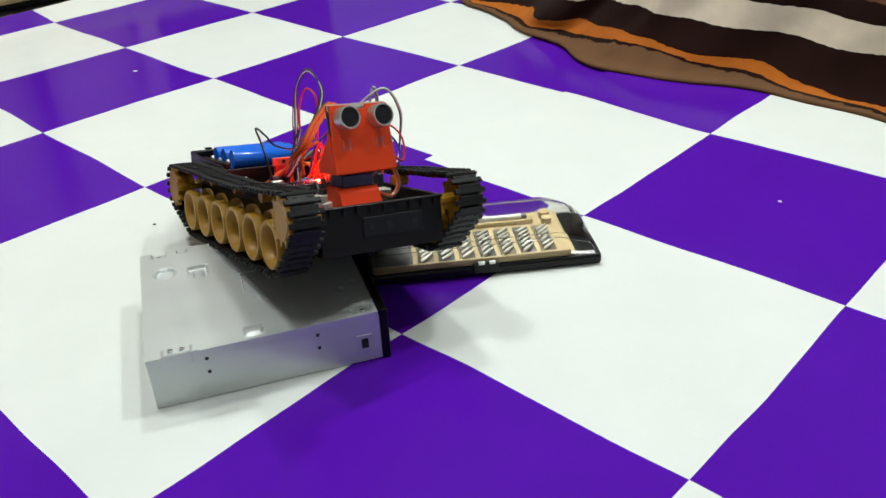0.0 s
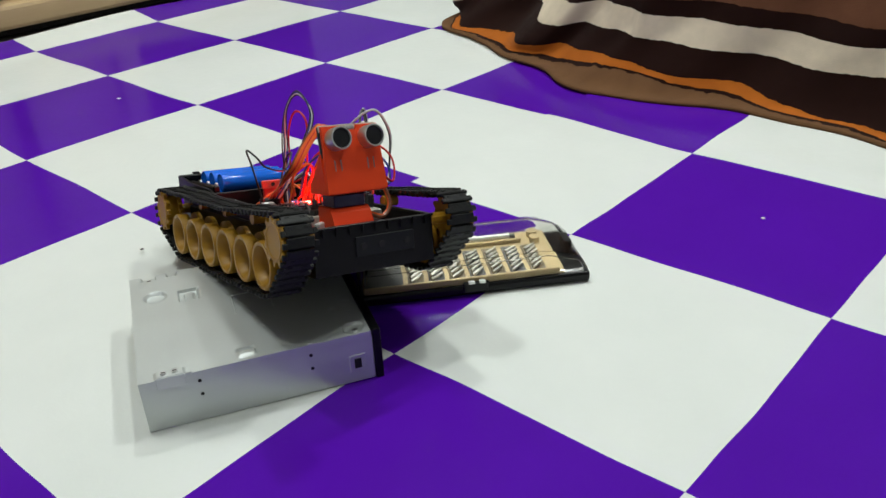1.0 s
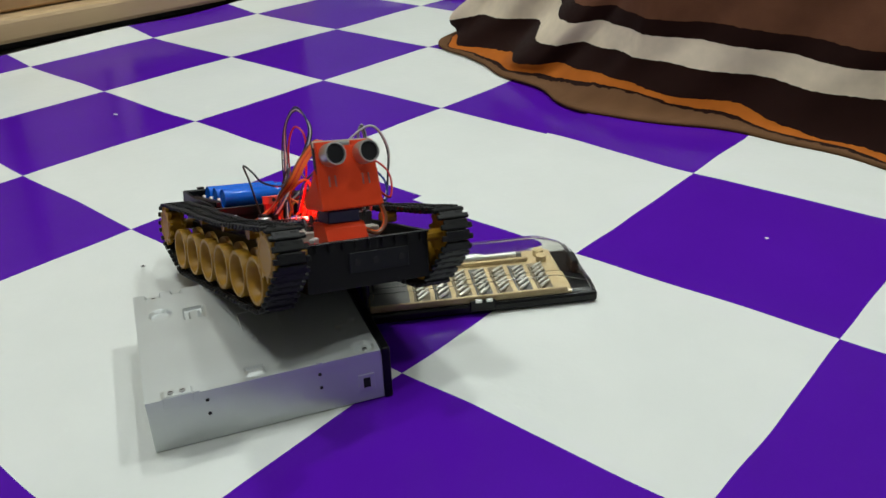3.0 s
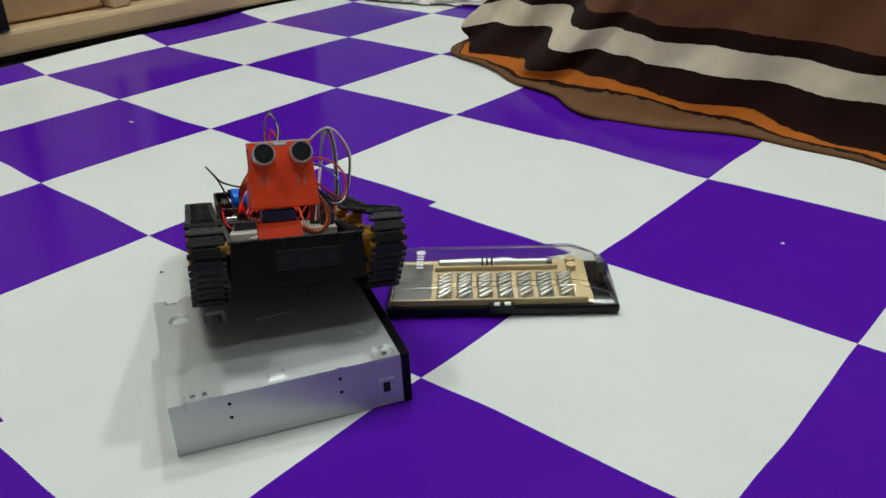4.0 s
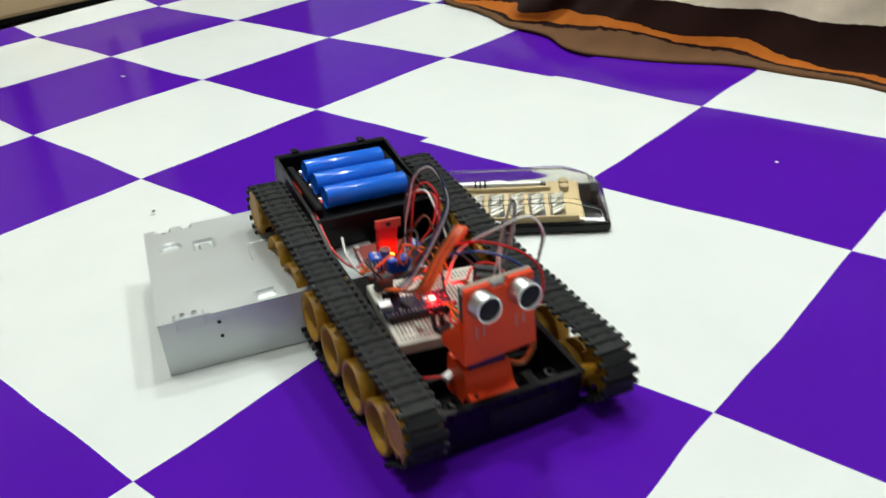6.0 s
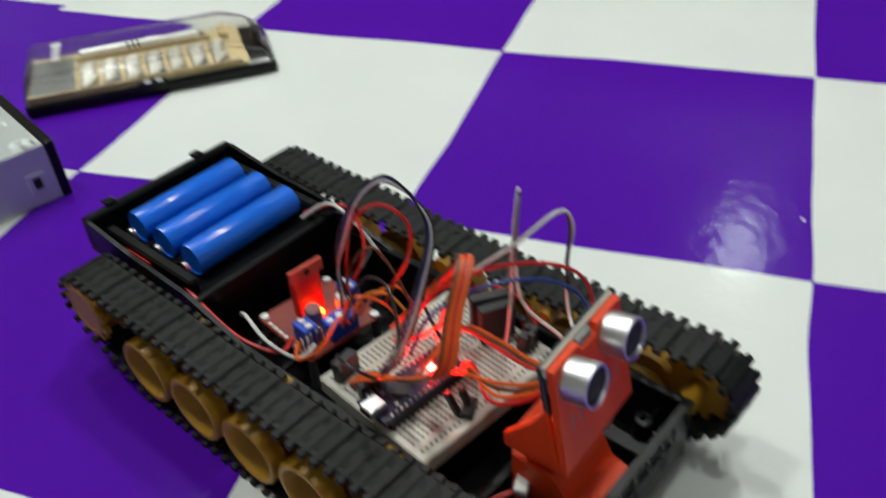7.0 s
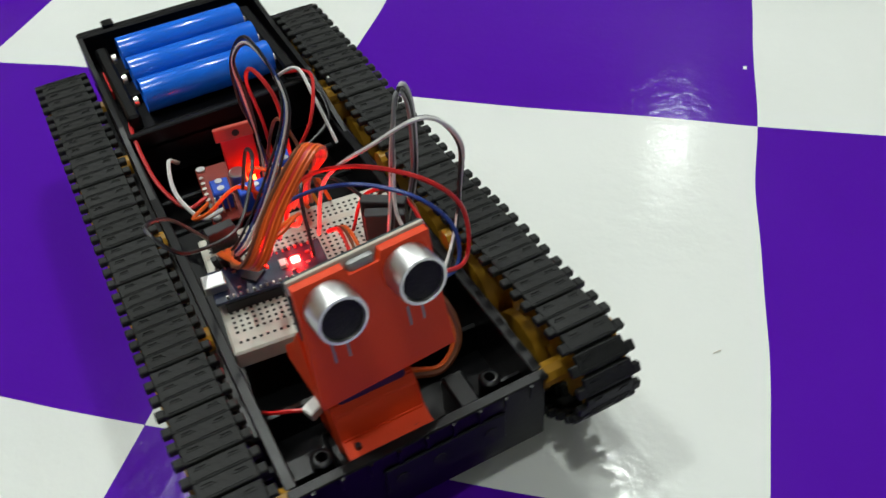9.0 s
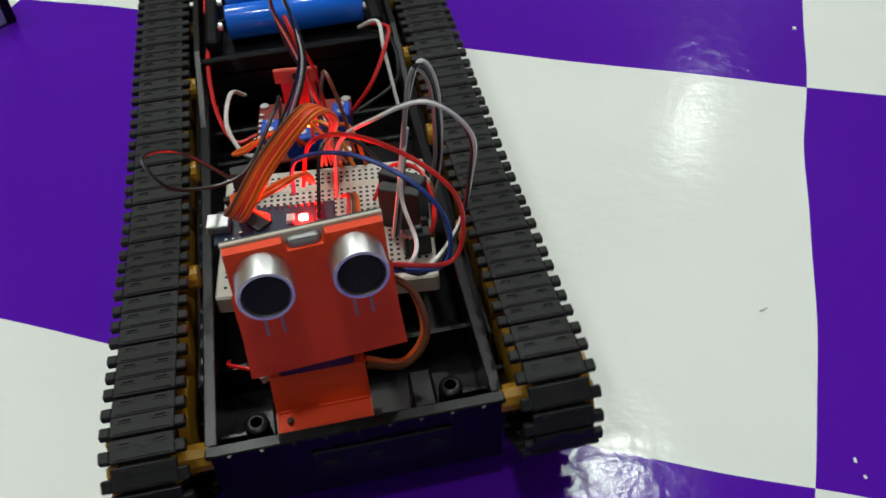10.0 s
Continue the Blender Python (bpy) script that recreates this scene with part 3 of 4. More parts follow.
    part("side_recess", box(bmesh.new(), 0.0585, 0.0705, -W2 - 0.0005, -W2 + 0.001, 0.010, 0.024, 0.0004), M_ZINC, d)
    part("side_slot", box(bmesh.new(), 0.062, 0.067, -W2 - 0.0008, -W2 + 0.001, 0.013, 0.021), M_HOLE, d)
    part("side_lip", box(bmesh.new(), -0.002, 0.006, -W2 - 0.0009, -W2, H - 0.004, H - 0.0025), M_ZINC, d)
    for x in (-0.052, 0.0305):
        part("edge_tab", box(bmesh.new(), x, x + 0.004, -W2 - 0.001, -W2 + 0.001, H - 0.0015, H + 0.0012, 0.0004), M_ZINC, d)


build_drive()


# ================= bit set =================
def build_case():
    c = thing("bit_set_case", pose(-0.0325, 0.1282, 0.0, 0, 0, 49.4), "clear-lidded screwdriver bit set with a black base lying on the floor", "tool case")
    L2, W2, WB = 0.0975, 0.0395, 0.0450
    part("base", box(bmesh.new(), -L2, L2, -W2, WB - 0.004, 0.0005, 0.0105, 0.003, 2), M_BLACK, c, "black plastic base")
    part("tray", box(bmesh.new(), -L2 + 0.004, L2 - 0.022, -W2 + 0.0025, WB - 0.006, 0.0105, 0.0135, 0.001), M_CREAM_TRAY, c, "sand-coloured insert tray")
    # clear lid: a shallow shell with sloping sides
    bm = bmesh.new()
    lo = [(-L2 + 0.001, -W2 + 0.001), (L2 - 0.001, -W2 + 0.001), (L2 - 0.001, WB - 0.006), (-L2 + 0.001, WB - 0.004)]
    hi = [(-L2 + 0.005, -W2 + 0.006), (L2 - 0.006, -W2 + 0.007), (L2 - 0.012, WB - 0.010), (-L2 + 0.005, WB - 0.006)]
    a = [bm.verts.new((x, y, 0.0107)) for x, y in lo]
    b = [bm.verts.new((x, y, z)) for (x, y), z in zip(hi, (0.0295, 0.0215, 0.0225, 0.0295))]
    m0, m1 = [bm.verts.new((L2 - 0.034, y, 0.0295)) for y in (-W2 + 0.0065, WB - 0.005)]
    bm.faces.new((b[0], m0, m1, b[3]))
    bm.faces.new((m0, b[1], b[2], m1))
    bm.faces.new((a[0], a[1], b[1], m0, b[0]))
    bm.faces.new((a[1], a[2], b[2], b[1]))
    bm.faces.new((a[2], a[3], b[3], m1, b[2]))
    bm.faces.new((a[3], a[0], b[0], b[3]))
    bmesh.ops.bevel(bm, geom=[e for e in bm.edges if not e.is_boundary], offset=0.003, segments=3, affect="EDGES")
    lid = part("lid", bm, M_CLEAR, c, "clear plastic lid", smooth=True)
    so = lid.modifiers.new("thickness", "SOLIDIFY")
    so.thickness, so.offset = 0.0009, -1
    lid.visible_shadow = False
    part("tray_ledge", box(bmesh.new(), -L2 + 0.004, L2 - 0.026, -W2 + 0.0022, -W2 + 0.0050, 0.0108, 0.0165, 0.0006), M_CREAM_TRAY, c)
    # rows of bits
    bmx = rod(bmesh.new(), (0, 0, 0), (0, 0.009, 0), 0.0013, 6)
    rod(bmx, (0, 0.009, 0), (0, 0.0140, 0), 0.0008, 6)
    bit = None
    for col in range(7):
        for k in range(6):
            x, y = -0.052 + col * 0.0172, -0.026 + k * 0.0062
            m = pose(x - 0.002, y - 0.004, 0.0160, random.uniform(-3, 3), 0, -48 + random.uniform(-3, 3))
            if bit is None:
                bit = part("bit", bmx, M_BIT, c, at=m)
            else:
                again(bit, m)
    for col in range(7):
        x = -0.058 + col * 0.0172
        part("bit_well", box(bmesh.new(), x + 0.002, x + 0.0155, -0.031, 0.013, 0.0135, 0.0142, 0.0004), M_GREY_RUB if col % 2 else M_TRAY_DARK, c)
    part("label_panel", box(bmesh.new(), -0.092, -0.060, -0.031, 0.030, 0.0136, 0.0150), M_GREY_RUB, c, "dark grey foam panel")
    # plain shapes for the mark on the lid
    part("mark", rod(bmesh.new(), (-0.0700, 0.024, 0.0296), (-0.0700, 0.024, 0.0299), 0.0042, 20), M_PINK, c, "white printed round mark")
    for k in range(5):
        part("print_bar", box(bmesh.new(), -0.073, -0.067, 0.0155 - k * 0.0052, 0.0185 - k * 0.0052, 0.0296, 0.0299), M_PINK, c, "white printed bar")
    # driver handle in its groove
    h = part("driver_handle", lathe(bmesh.new(), [(0.0, -0.052), (0.0035, -0.05), (0.0042, -0.01), (0.0036, 0.0), (0.0046, 0.004), (0.0046, 0.012), (0.0028, 0.016), (0.0028, 0.045), (0.0, 0.046)], 16), M_STEEL, c, "steel driver handle", at=pose(-0.004, 0.0265, 0.0172), smooth=True)
    for k in range(3):
        part("grip_ring", lathe(bmesh.new(), [(0.0047, -0.0009), (0.0050, 0.0), (0.0047, 0.0009)], 16), M_HOLE, c, at=pose(-0.016 + 0.0042 * k, 0.0265, 0.0172))
    part("groove", box(bmesh.new(), -0.058, 0.050, 0.0175, 0.0200, 0.0135, 0.0180, 0.0006), M_CREAM_TRAY, c)
    part("extension", rod(bmesh.new(), (0.020, 0.0265, 0.0165), (0.046, 0.0265, 0.0165), 0.0026, 12), M_GREY_RUB, c)
    part("socket_adapter", rod(bmesh.new(), (0.062, 0.028, 0.0135), (0.062, 0.028, 0.0195), 0.0048, 20), M_CREAM_TRAY, c)
    part("socket_adapter", rod(bmesh.new(), (0.062, 0.0175, 0.0135), (0.062, 0.0175, 0.0190), 0.0045, 20), M_CREAM_TRAY, c)
    part("hang_hole", box(bmesh.new(), 0.0835, 0.0905, -0.006, 0.012, 0.0106, 0.0238, 0.0025, 2), M_HOLE, c, "black hanging slot")
    part("latch", box(bmesh.new(), -0.012, 0.010, -W2 - 0.0015, -W2 + 0.002, 0.0035, 0.0135, 0.0012), M_BLACK, c)
    for x in (-0.007, 0.002):
        part("latch_tooth", box(bmesh.new(), x, x + 0.005, -W2 - 0.002, -W2 + 0.001, 0.0125, 0.0145), M_STEEL, c)
    return c


CASE = build_case()



# ================= tracked robot =================
MM = 0.001
# metal with the red lamp's light put into its base colour
M_TAB = mat("red_lit_metal_tab", (0.62, 0.10, 0.07), 0.4, metal=0.3, bump=0.05)
HALF_TRACK = 0.0622
WHEEL_Z = 0.0225
WHEEL_Y = (-0.115, -0.0765, -0.038, 0.0, 0.038, 0.0755)
SPROCKET_F, SPROCKET_R = (0.102, 0.0425), (-0.159, 0.0385)


def track_path(pitch):
    """The closed line of the track in (y, z), cut into even steps: place and slope."""
    pts = []
    for (y, z), r in ((SPROCKET_F, 0.0172), ((WHEEL_Y[-1], WHEEL_Z), WHEEL_Z - 0.0024), ((WHEEL_Y[0], WHEEL_Z), WHEEL_Z - 0.0024), (SPROCKET_R, 0.0178)):
        pts += [(y + r * math.cos(a * math.pi / 36), z + r * math.sin(a * math.pi / 36)) for a in range(72)]
    pts = sorted(set(pts))

    def half(ps):
        out = []
        for p in ps:
            while len(out) > 1 and (out[-1][0] - out[-2][0]) * (p[1] - out[-2][1]) - (out[-1][1] - out[-2][1]) * (p[0] - out[-2][0]) <= 0:
                out.pop()
            out.append(p)
        return out[:-1]
    hull = half(pts) + half(pts[::-1])
    fine = []
    for a, b in zip(hull, hull[1:] + hull[:1]):
        n = max(1, int(math.dist(a, b) / 0.001))
        for k in range(n):
            y, z = a[0] + (b[0] - a[0]) * k / n, a[1] + (b[1] - a[1]) * k / n
            if z > 0.052 and -0.157 < y < 0.102:
                s = (y + 0.157) / 0.259
                z -= 0.0038 * math.sin(math.pi * s ** 1.2) ** 2 + 0.0008 * math.sin(math.pi * 4 * s) ** 2
            fine.append((y, z))
    run = [0.0]
    for a, b in zip(fine, fine[1:] + fine[:1]):
        run.append(run[-1] + math.dist(a, b))
    n = round(run[-1] / pitch)
    out, k = [], 0
    for i in range(n):
        s = run[-1] * i / n
        while run[k + 1] < s:
            k += 1
        a, b = fine[k], fine[(k + 1) % len(fine)]
        out.append((a[0], a[1], math.degrees(math.atan2(fine[(k + 3) % len(fine)][1] - fine[k - 3][1], fine[(k + 3) % len(fine)][0] - fine[k - 3][0]))))
    return out, fine


def link_mesh():
    bm = bmesh.new()
    box(bm, -0.0095, 0.0095, -0.0035, 0.0035, -0.0022, 0.0, 0.0003)
    for s in (-1, 1):
        box(bm, s * 0.0093, s * 0.0126, -0.0032, 0.0006, -0.0024, 0.0002, 0.0004)
    box(bm, -0.0082, 0.0082, -0.0027, -0.0021, -0.0025, -0.0020)
    box(bm, -0.0074, -0.0028, 0.0009, 0.0015, -0.0024, -0.0020)
    box(bm, 0.0028, 0.0074, 0.0009, 0.0015, -0.0024, -0.0020)
    for x in (-0.0052, 0.0052):
        box(bm, x - 0.0016, x + 0.0016, 0.0018, 0.0026, -0.0026, -0.0020)
    box(bm, -0.0016, 0.0016, -0.0016, 0.0016, 0.0, 0.0038)
    return bm


def wheel_mesh():
    bm = bmesh.new()
    lathe(bm, [(0.0150, -0.0190), (0.0172, -0.0186), (0.0172, -0.0150), (0.0120, -0.0138), (0.0120, -0.0100), (0.0170, -0.0086), (0.0172, -0.0010), (0.0166, 0.0), (0.0146, -0.0001), (0.0136, -0.0014), (0.0122, -0.0062), (0.0082, -0.0135), (0.0066, -0.0145), (0.0044, -0.0145), (0.0041, -0.0128), (0.0030, -0.0126), (0.0, -0.0130)], 32)
    return bm


def sprocket_mesh():
    bm = bmesh.new()
    out = []
    for k in range(11):
        for da, r in ((-0.5, 0.0135), (-0.26, 0.0140), (-0.14, 0.0172), (0.14, 0.0172), (0.26, 0.0140)):
            a = 2 * math.pi * (k + da) / 11
            out.append((r * math.cos(a), r * math.sin(a)))
    prism(bm, out, "X", -0.003, 0.0)
    prism(bm, out, "X", -0.014, -0.011)
    lathe(bm, [(0.0, -0.0118), (0.0128, -0.0118), (0.0132, -0.0005), (0.0128, 0.0006), (0.0112, 0.0004), (0.0060, -0.0070), (0.0040, -0.0076), (0.0036, -0.0060), (0.0, -0.0058)], 24)
    return bm


def wire(parent, name, color, points, r=0.75, jitter=0.0, seed=0):
    rr = random.Random(seed)
    off = Vector((rr.uniform(-1, 1), rr.uniform(-1, 1), rr.uniform(-1, 1))) * jitter
    pts = [(Vector(p) + (off if 0 < k < len(points) - 1 else off * 0.5)) * MM for k, p in enumerate(points)]
    return part(name, tube(bmesh.new(), pts, r * MM, 6, 7), WIRE[color], parent, smooth=True)


def build_robot():
    rob = thing("tank_robot", pose(0.3, -0.15, 0), "black tracked robot with open wiring, orange sensor head and blue batteries", "robot")
    # ---- chassis tub
    X, Y0, Y1, ZB, ZT = 0.0465, -0.172, 0.105, 0.0135, 0.0455
    part("chassis_pan", box(bmesh.new(), -X, X, Y0, Y1, ZB, ZB + 0.002), M_BLACK, rob, "black plastic tub floor")
    for s in (-1, 1):
        part("side_wall", box(bmesh.new(), s * X, s * (X - 0.0022), Y0, Y1 - 0.0025, ZB + 0.002, ZT), M_BLACK, rob)
    part("front_wall", box(bmesh.new(), -X, X, Y1 - 0.0025, Y1, ZB + 0.002, ZT), M_BLACK, rob)
    part("back_wall", box(bmesh.new(), -X + 0.0022, X - 0.0022, Y0, Y0 + 0.0025, ZB + 0.002, ZT), M_BLACK, rob)
    for s in (-1, 1):
        part("rim", box(bmesh.new(), s * (X + 0.0009), s * (X - 0.0031), Y0, Y1 - 0.003, ZT, ZT + 0.0016, 0.0004), M_BLACK, rob)
    part("front_rim", box(bmesh.new(), -X - 0.0009, X + 0.0009, Y1 - 0.0032, Y1 + 0.0012, ZT, ZT + 0.0016, 0.0005), M_BLACK, rob)
    for k in range(9):
        x = -0.040 + k * 0.010
        part("front_rib", box(bmesh.new(), x - 0.0006, x + 0.0006, Y1 + 0.0012, Y1 + 0.0022, ZT - 0.005, ZT + 0.0012), M_BLACK, rob)
    bm = bmesh.new()
    box(bm, -0.030, 0.016, Y1, Y1 + 0.0012, 0.024, 0.038, 0.0004)
    part("front_plate", bm, M_PLATE, rob, "dark grey recessed front plate")
    for x in (-0.024, -0.004, 0.010):
        part("front_hole", rod(bmesh.new(), (x, Y1 + 0.0006, 0.031), (x, Y1 + 0.0016, 0.031), 0.0024, 14), M_HOLE, rob)
    # raised side boxes beside the rear deck
    for s in (-1, 1):
        part("side_skirt", box(bmesh.new(), s * X, s * (X + 0.004), Y0 + 0.02, Y1 - 0.03, 0.020, 0.042, 0.001), M_BLACK, rob)
    # ---- screw bosses and inner ribs
    for x, y in ((0.032, 0.092), (-0.032, 0.092)):
        bm = lathe(bmesh.new(), [(0.0045, 0.0155), (0.0040, 0.0405), (0.0030, 0.0412), (0.0021, 0.0412), (0.0018, 0.036), (0.0, 0.036)], 18, "Z")
        bmesh.ops.translate(bm, verts=bm.verts, vec=(x, y, 0))
        part("screw_boss", bm, M_BLACK, rob, smooth=True)
        part("rib", box(bmesh.new(), x - 0.0006, x + 0.0006, y + 0.004, Y1 - 0.0025, 0.0155, 0.036), M_BLACK, rob)
        sx = 1 if x > 0 else -1
        part("rib", box(bmesh.new(), x + sx * 0.004, sx * (X - 0.0022), y - 0.0006, y + 0.0006, 0.0155, 0.036), M_BLACK, rob)
        part("corner_block", box(bmesh.new(), x - sx * 0.013, x - sx * 0.0045, y - 0.014, Y1 - 0.0025, 0.0155, 0.034, 0.001), M_BLACK, rob)
    part("cross_wall", box(bmesh.new(), -X + 0.0022, X - 0.0022, 0.0585, 0.0605, 0.0155, 0.030), M_BLACK, rob)
    # ---- rear deck with the battery holder
    part("rear_deck", box(bmesh.new(), -0.047, 0.047, -0.192, -0.100, 0.0455, 0.0490, 0.001), M_BLACK, rob, "black rear deck with low walls")
    part("deck_wall", box(bmesh.new(), -0.047, 0.047, -0.192, -0.186, 0.0490, 0.0662, 0.0012), M_BLACK, rob)
    for s in (-1, 1):
        part("deck_wall", prism(bmesh.new(), [(-0.1862, 0.0488), (-0.1862, 0.0655), (-0.150, 0.0610), (-0.105, 0.0590), (-0.062, 0.0473), (-0.062, 0.0468)], "X", s * 0.0447, s * 0.0470), M_BLACK, rob)
    part("deck_wall", box(bmesh.new(), -0.045, 0.045, -0.1035, -0.100, 0.030, 0.0555, 0.0006), M_BLACK, rob)
    part("deck_back", box(bmesh.new(), -0.046, 0.046, -0.186, -0.171, 0.030, 0.0456, 0.001), M_BLACK, rob)
    for x in (-0.026, 0.030):
        part("clip", box(bmesh.new(), x - 0.003, x + 0.003, -0.194, -0.188, 0.0662, 0.0682, 0.0006), M_BLACK, rob)
    hold = part("battery_holder", box(bmesh.new(), -0.041, 0.041, -0.180, -0.108, 0.0490, 0.0525, 0.001), M_BLACK, rob, "black three-cell battery holder")
    for s in (-1, 1):
        part("holder_end", box(bmesh.new(), s * 0.0355, s * 0.0415, -0.180, -0.108, 0.0525, 0.0610, 0.0012), M_BLACK, hold)
    for y in (-0.1545, -0.132):
        part("holder_rib", box(bmesh.new(), -0.0355, 0.0355, y - 0.0008, y + 0.0008, 0.0525, 0.0575), M_BLACK, hold)
    prof = [(0.0, -0.0330), (0.0040, -0.0330), (0.0040, -0.0322), (0.0076, -0.0322), (0.0082, -0.0314), (0.0082, 0.0308), (0.0081, 0.0316), (0.0077, 0.0308), (0.0, 0.0308)]
    for y in (-0.1660, -0.1435, -0.1210):
        c = part("battery", lathe(bmesh.new(), prof, 28), M_BLUE_CELL, hold, "blue cylindrical lithium cell", at=pose(-0.001, y, 0.0617), smooth=True)
        for s in (-1, 1):
            part("terminal", rod(bmesh.new(), (s * 0.0332, y, 0.0600), (s * 0.0352, y, 0.0600), 0.0024, 12), M_SOLDER, hold)
    part("tape", box(bmesh.new(), 0.0418, 0.0424, -0.160, -0.140, 0.0535, 0.0580), M_REDSINK, hold, "small red marking")
    # ---- tracks, wheels
    steps, fine = track_path(0.0073)
    lm = None
    wm = sm = None
    global WHEELS
    WHEELS = []
    for s in (1, -1):
        bm = bmesh.new()
        rings = []
        for y, z in fine[::4]:
            rings.append([bm.verts.new((s * (HALF_TRACK + dx), y, z)) for dx in (-0.0075, 0.0075)])
        for a, b in zip(rings, rings[1:] + rings[:1]):
            bm.faces.new((a[0], a[1], b[1], b[0]))
        tr = part("track", bm, M_TRACK, rob, "black segmented plastic track")
        so = tr.modifiers.new("thickness", "SOLIDIFY")
        so.thickness, so.offset = 0.001, 0
        for y, z, a in steps:
            m = Matrix.Translation((s * HALF_TRACK, y, z)) @ Matrix.Rotation(radians(a), 4, "X")
            if lm is None:
                lm = part("track_link", link_mesh(), M_TRACK, tr, at=m)
            else:
                again(lm, m, tr)
        for y in WHEEL_Y:
            m = pose(s * 0.0732, y, WHEEL_Z, 0, 0, 0 if s > 0 else 180)
            if wm is None:
                wm = part("road_wheel", wheel_mesh(), M_GOLD, rob, "mustard yellow dished road wheel", at=m, smooth=True)
                w = wm
            else:
                w = again(wm, m)
            WHEELS.append((w, s, m.copy(), 0.0201))
            part("axle", rod(bmesh.new(), (s * 0.046, y, WHEEL_Z), (s * 0.064, y, WHEEL_Z), 0.0025, 8), M_BLACK, rob)
        for y, z in (SPROCKET_F, SPROCKET_R):
            m = pose(s * 0.0732, y, z, 0, 0, 0 if s > 0 else 180)
            if sm is None:
                sm = part("sprocket", sprocket_mesh(), M_GOLD, rob, "mustard yellow toothed sprocket", at=m, smooth=True)
                w = sm
            else:
                w = again(sm, m)
            WHEELS.append((w, s, m.copy(), 0.0205))
            part("axle", rod(bmesh.new(), (s * 0.046, y, z), (s * 0.064, y, z), 0.0045, 10), M_GOLD, rob)
        for y in (-0.09, -0.03, 0.03):
            part("roller", rod(bmesh.new(), (s * 0.048, y, 0.0490), (s * 0.060, y, 0.0490), 0.0045, 12), M_GOLD, rob)
    # ---- breadboard
    BB = pose(0.0, 0.0130, 0.0378, 0, 0, -5.5)
    bb = part("breadboard", box(bmesh.new(), -0.0405, 0.0405, -0.036, 0.0310, 0.0, 0.0085, 0.0008), M_BOARD, rob, "cream solderless breadboard", at=BB)
    bm = bmesh.new()
    for i in range(30):
        for j in range(23):
            if j in (3, 12, 21):
                continue
            x, y = -0.0368 + i * 0.00254, -0.0315 + j * 0.00262
            v = [bm.verts.new((x + a * 0.0006, y + b * 0.0006, 0.00862)) for a, b in ((-1, -1), (1, -1), (1, 1), (-1, 1))]
            bm.faces.new(v)
    tagged(part("hole_pattern", bm, M_HOLE, bb), kind="stuff")
    for y in (-0.0236, 0.0):
        part("channel", box(bmesh.new(), -0.0395, 0.0395, y - 0.0012, y + 0.0012, 0.0083, 0.00866), M_PCB_WHITE, bb)
    # ---- microcontroller on the breadboard
    mc = part("microcontroller_board", box(bmesh.new(), -0.0225, 0.0225, -0.0092, 0.0092, 0.0, 0.0016, 0.0003), M_PCB_BLUE, rob, "dark blue microcontroller board with a lit red lamp", at=pose(0.0185, 0.0120, 0.0510, 0, 0, -5.5))
    part("usb_port", box(bmesh.new(), 0.0165, 0.0250, -0.0038, 0.0038, 0.0016, 0.0056, 0.0004), M_STEEL, mc, "silver mini socket")
    part("usb_mouth", box(bmesh.new(), 0.0249, 0.0252, -0.0030, 0.0030, 0.0022, 0.0050), M_HOLE, mc)
    part("chip", box(bmesh.new(), -0.0035, 0.0035, -0.0035, 0.0035, 0.0016, 0.0028, 0.0002), M_CHIP, mc, at=pose(0.006, 0, 0, 0, 0, 45))
    part("reset_button", box(bmesh.new(), -0.0075, -0.0045, -0.002, 0.002, 0.0016, 0.0036, 0.0003), M_WHITE_P, mc)
    pin = None
    for i in range(15):
        for s in (-1, 1):
            m = pose(-0.0178 + i * 0.00254, s * 0.0078, 0.0016)
            if pin is None:
                pin = part("pin", box(bmesh.new(), -0.0004, 0.0004, -0.0004, 0.0004, -0.006, 0.0012), M_SOLDER, mc, at=m)
            else:
                again(pin, m)
    part("pin_strip", box(bmesh.new(), -0.0195, 0.0195, 0.0066, 0.0090, -0.008, -0.0004), M_CHIP, mc)
    part("pin_strip", box(bmesh.new(), -0.0195, 0.0195, -0.0090, -0.0066, -0.008, -0.0004), M_CHIP, mc)
    part("power_led", box(bmesh.new(), -0.0126, -0.0090, -0.0018, 0.0014, 0.0016, 0.0034, 0.0005), M_LED, mc, "glowing red light")
    for x, y in ((-0.015, 0.003), (-0.0165, -0.003), (-0.009, 0.0045), (0.0125, 0.0045), (0.0125, -0.0045)):
        part("small_component", box(bmesh.new(), x - 0.0008, x + 0.0008, y - 0.0005, y + 0.0005, 0.0016, 0.0024), M_SOLDER, mc)
    # plug housings stuck in the breadboard
    for x, y, w, h, a in ((-0.031, 0.014, 0.018, 0.021, -35), (-0.029, 0.019, 0.016, 0.019, -28), (0.028, -0.018, 0.012, 0.010, 5), (0.012, 0.037, 0.010, 0.004, 25), (-0.032, 0.034, 0.010, 0.010, 0)):
        part("plug_housing", box(bmesh.new(), -w / 2, w / 2, -0.0026, 0.0026, 0, h, 0.0004), M_CHIP, rob, "black jumper plug housing", at=pose(x, y, 0.0464, 0, 0, a))
    # ---- motor driver
    md = part("motor_driver_board", box(bmesh.new(), -0.0215, 0.0215, -0.0215, 0.0215, 0.0, 0.0016, 0.0004), M_PCB_RED, rob, "red motor driver board with blue screw terminals", at=pose(0.003, -0.0650, 0.0340, 0, 0, -6))
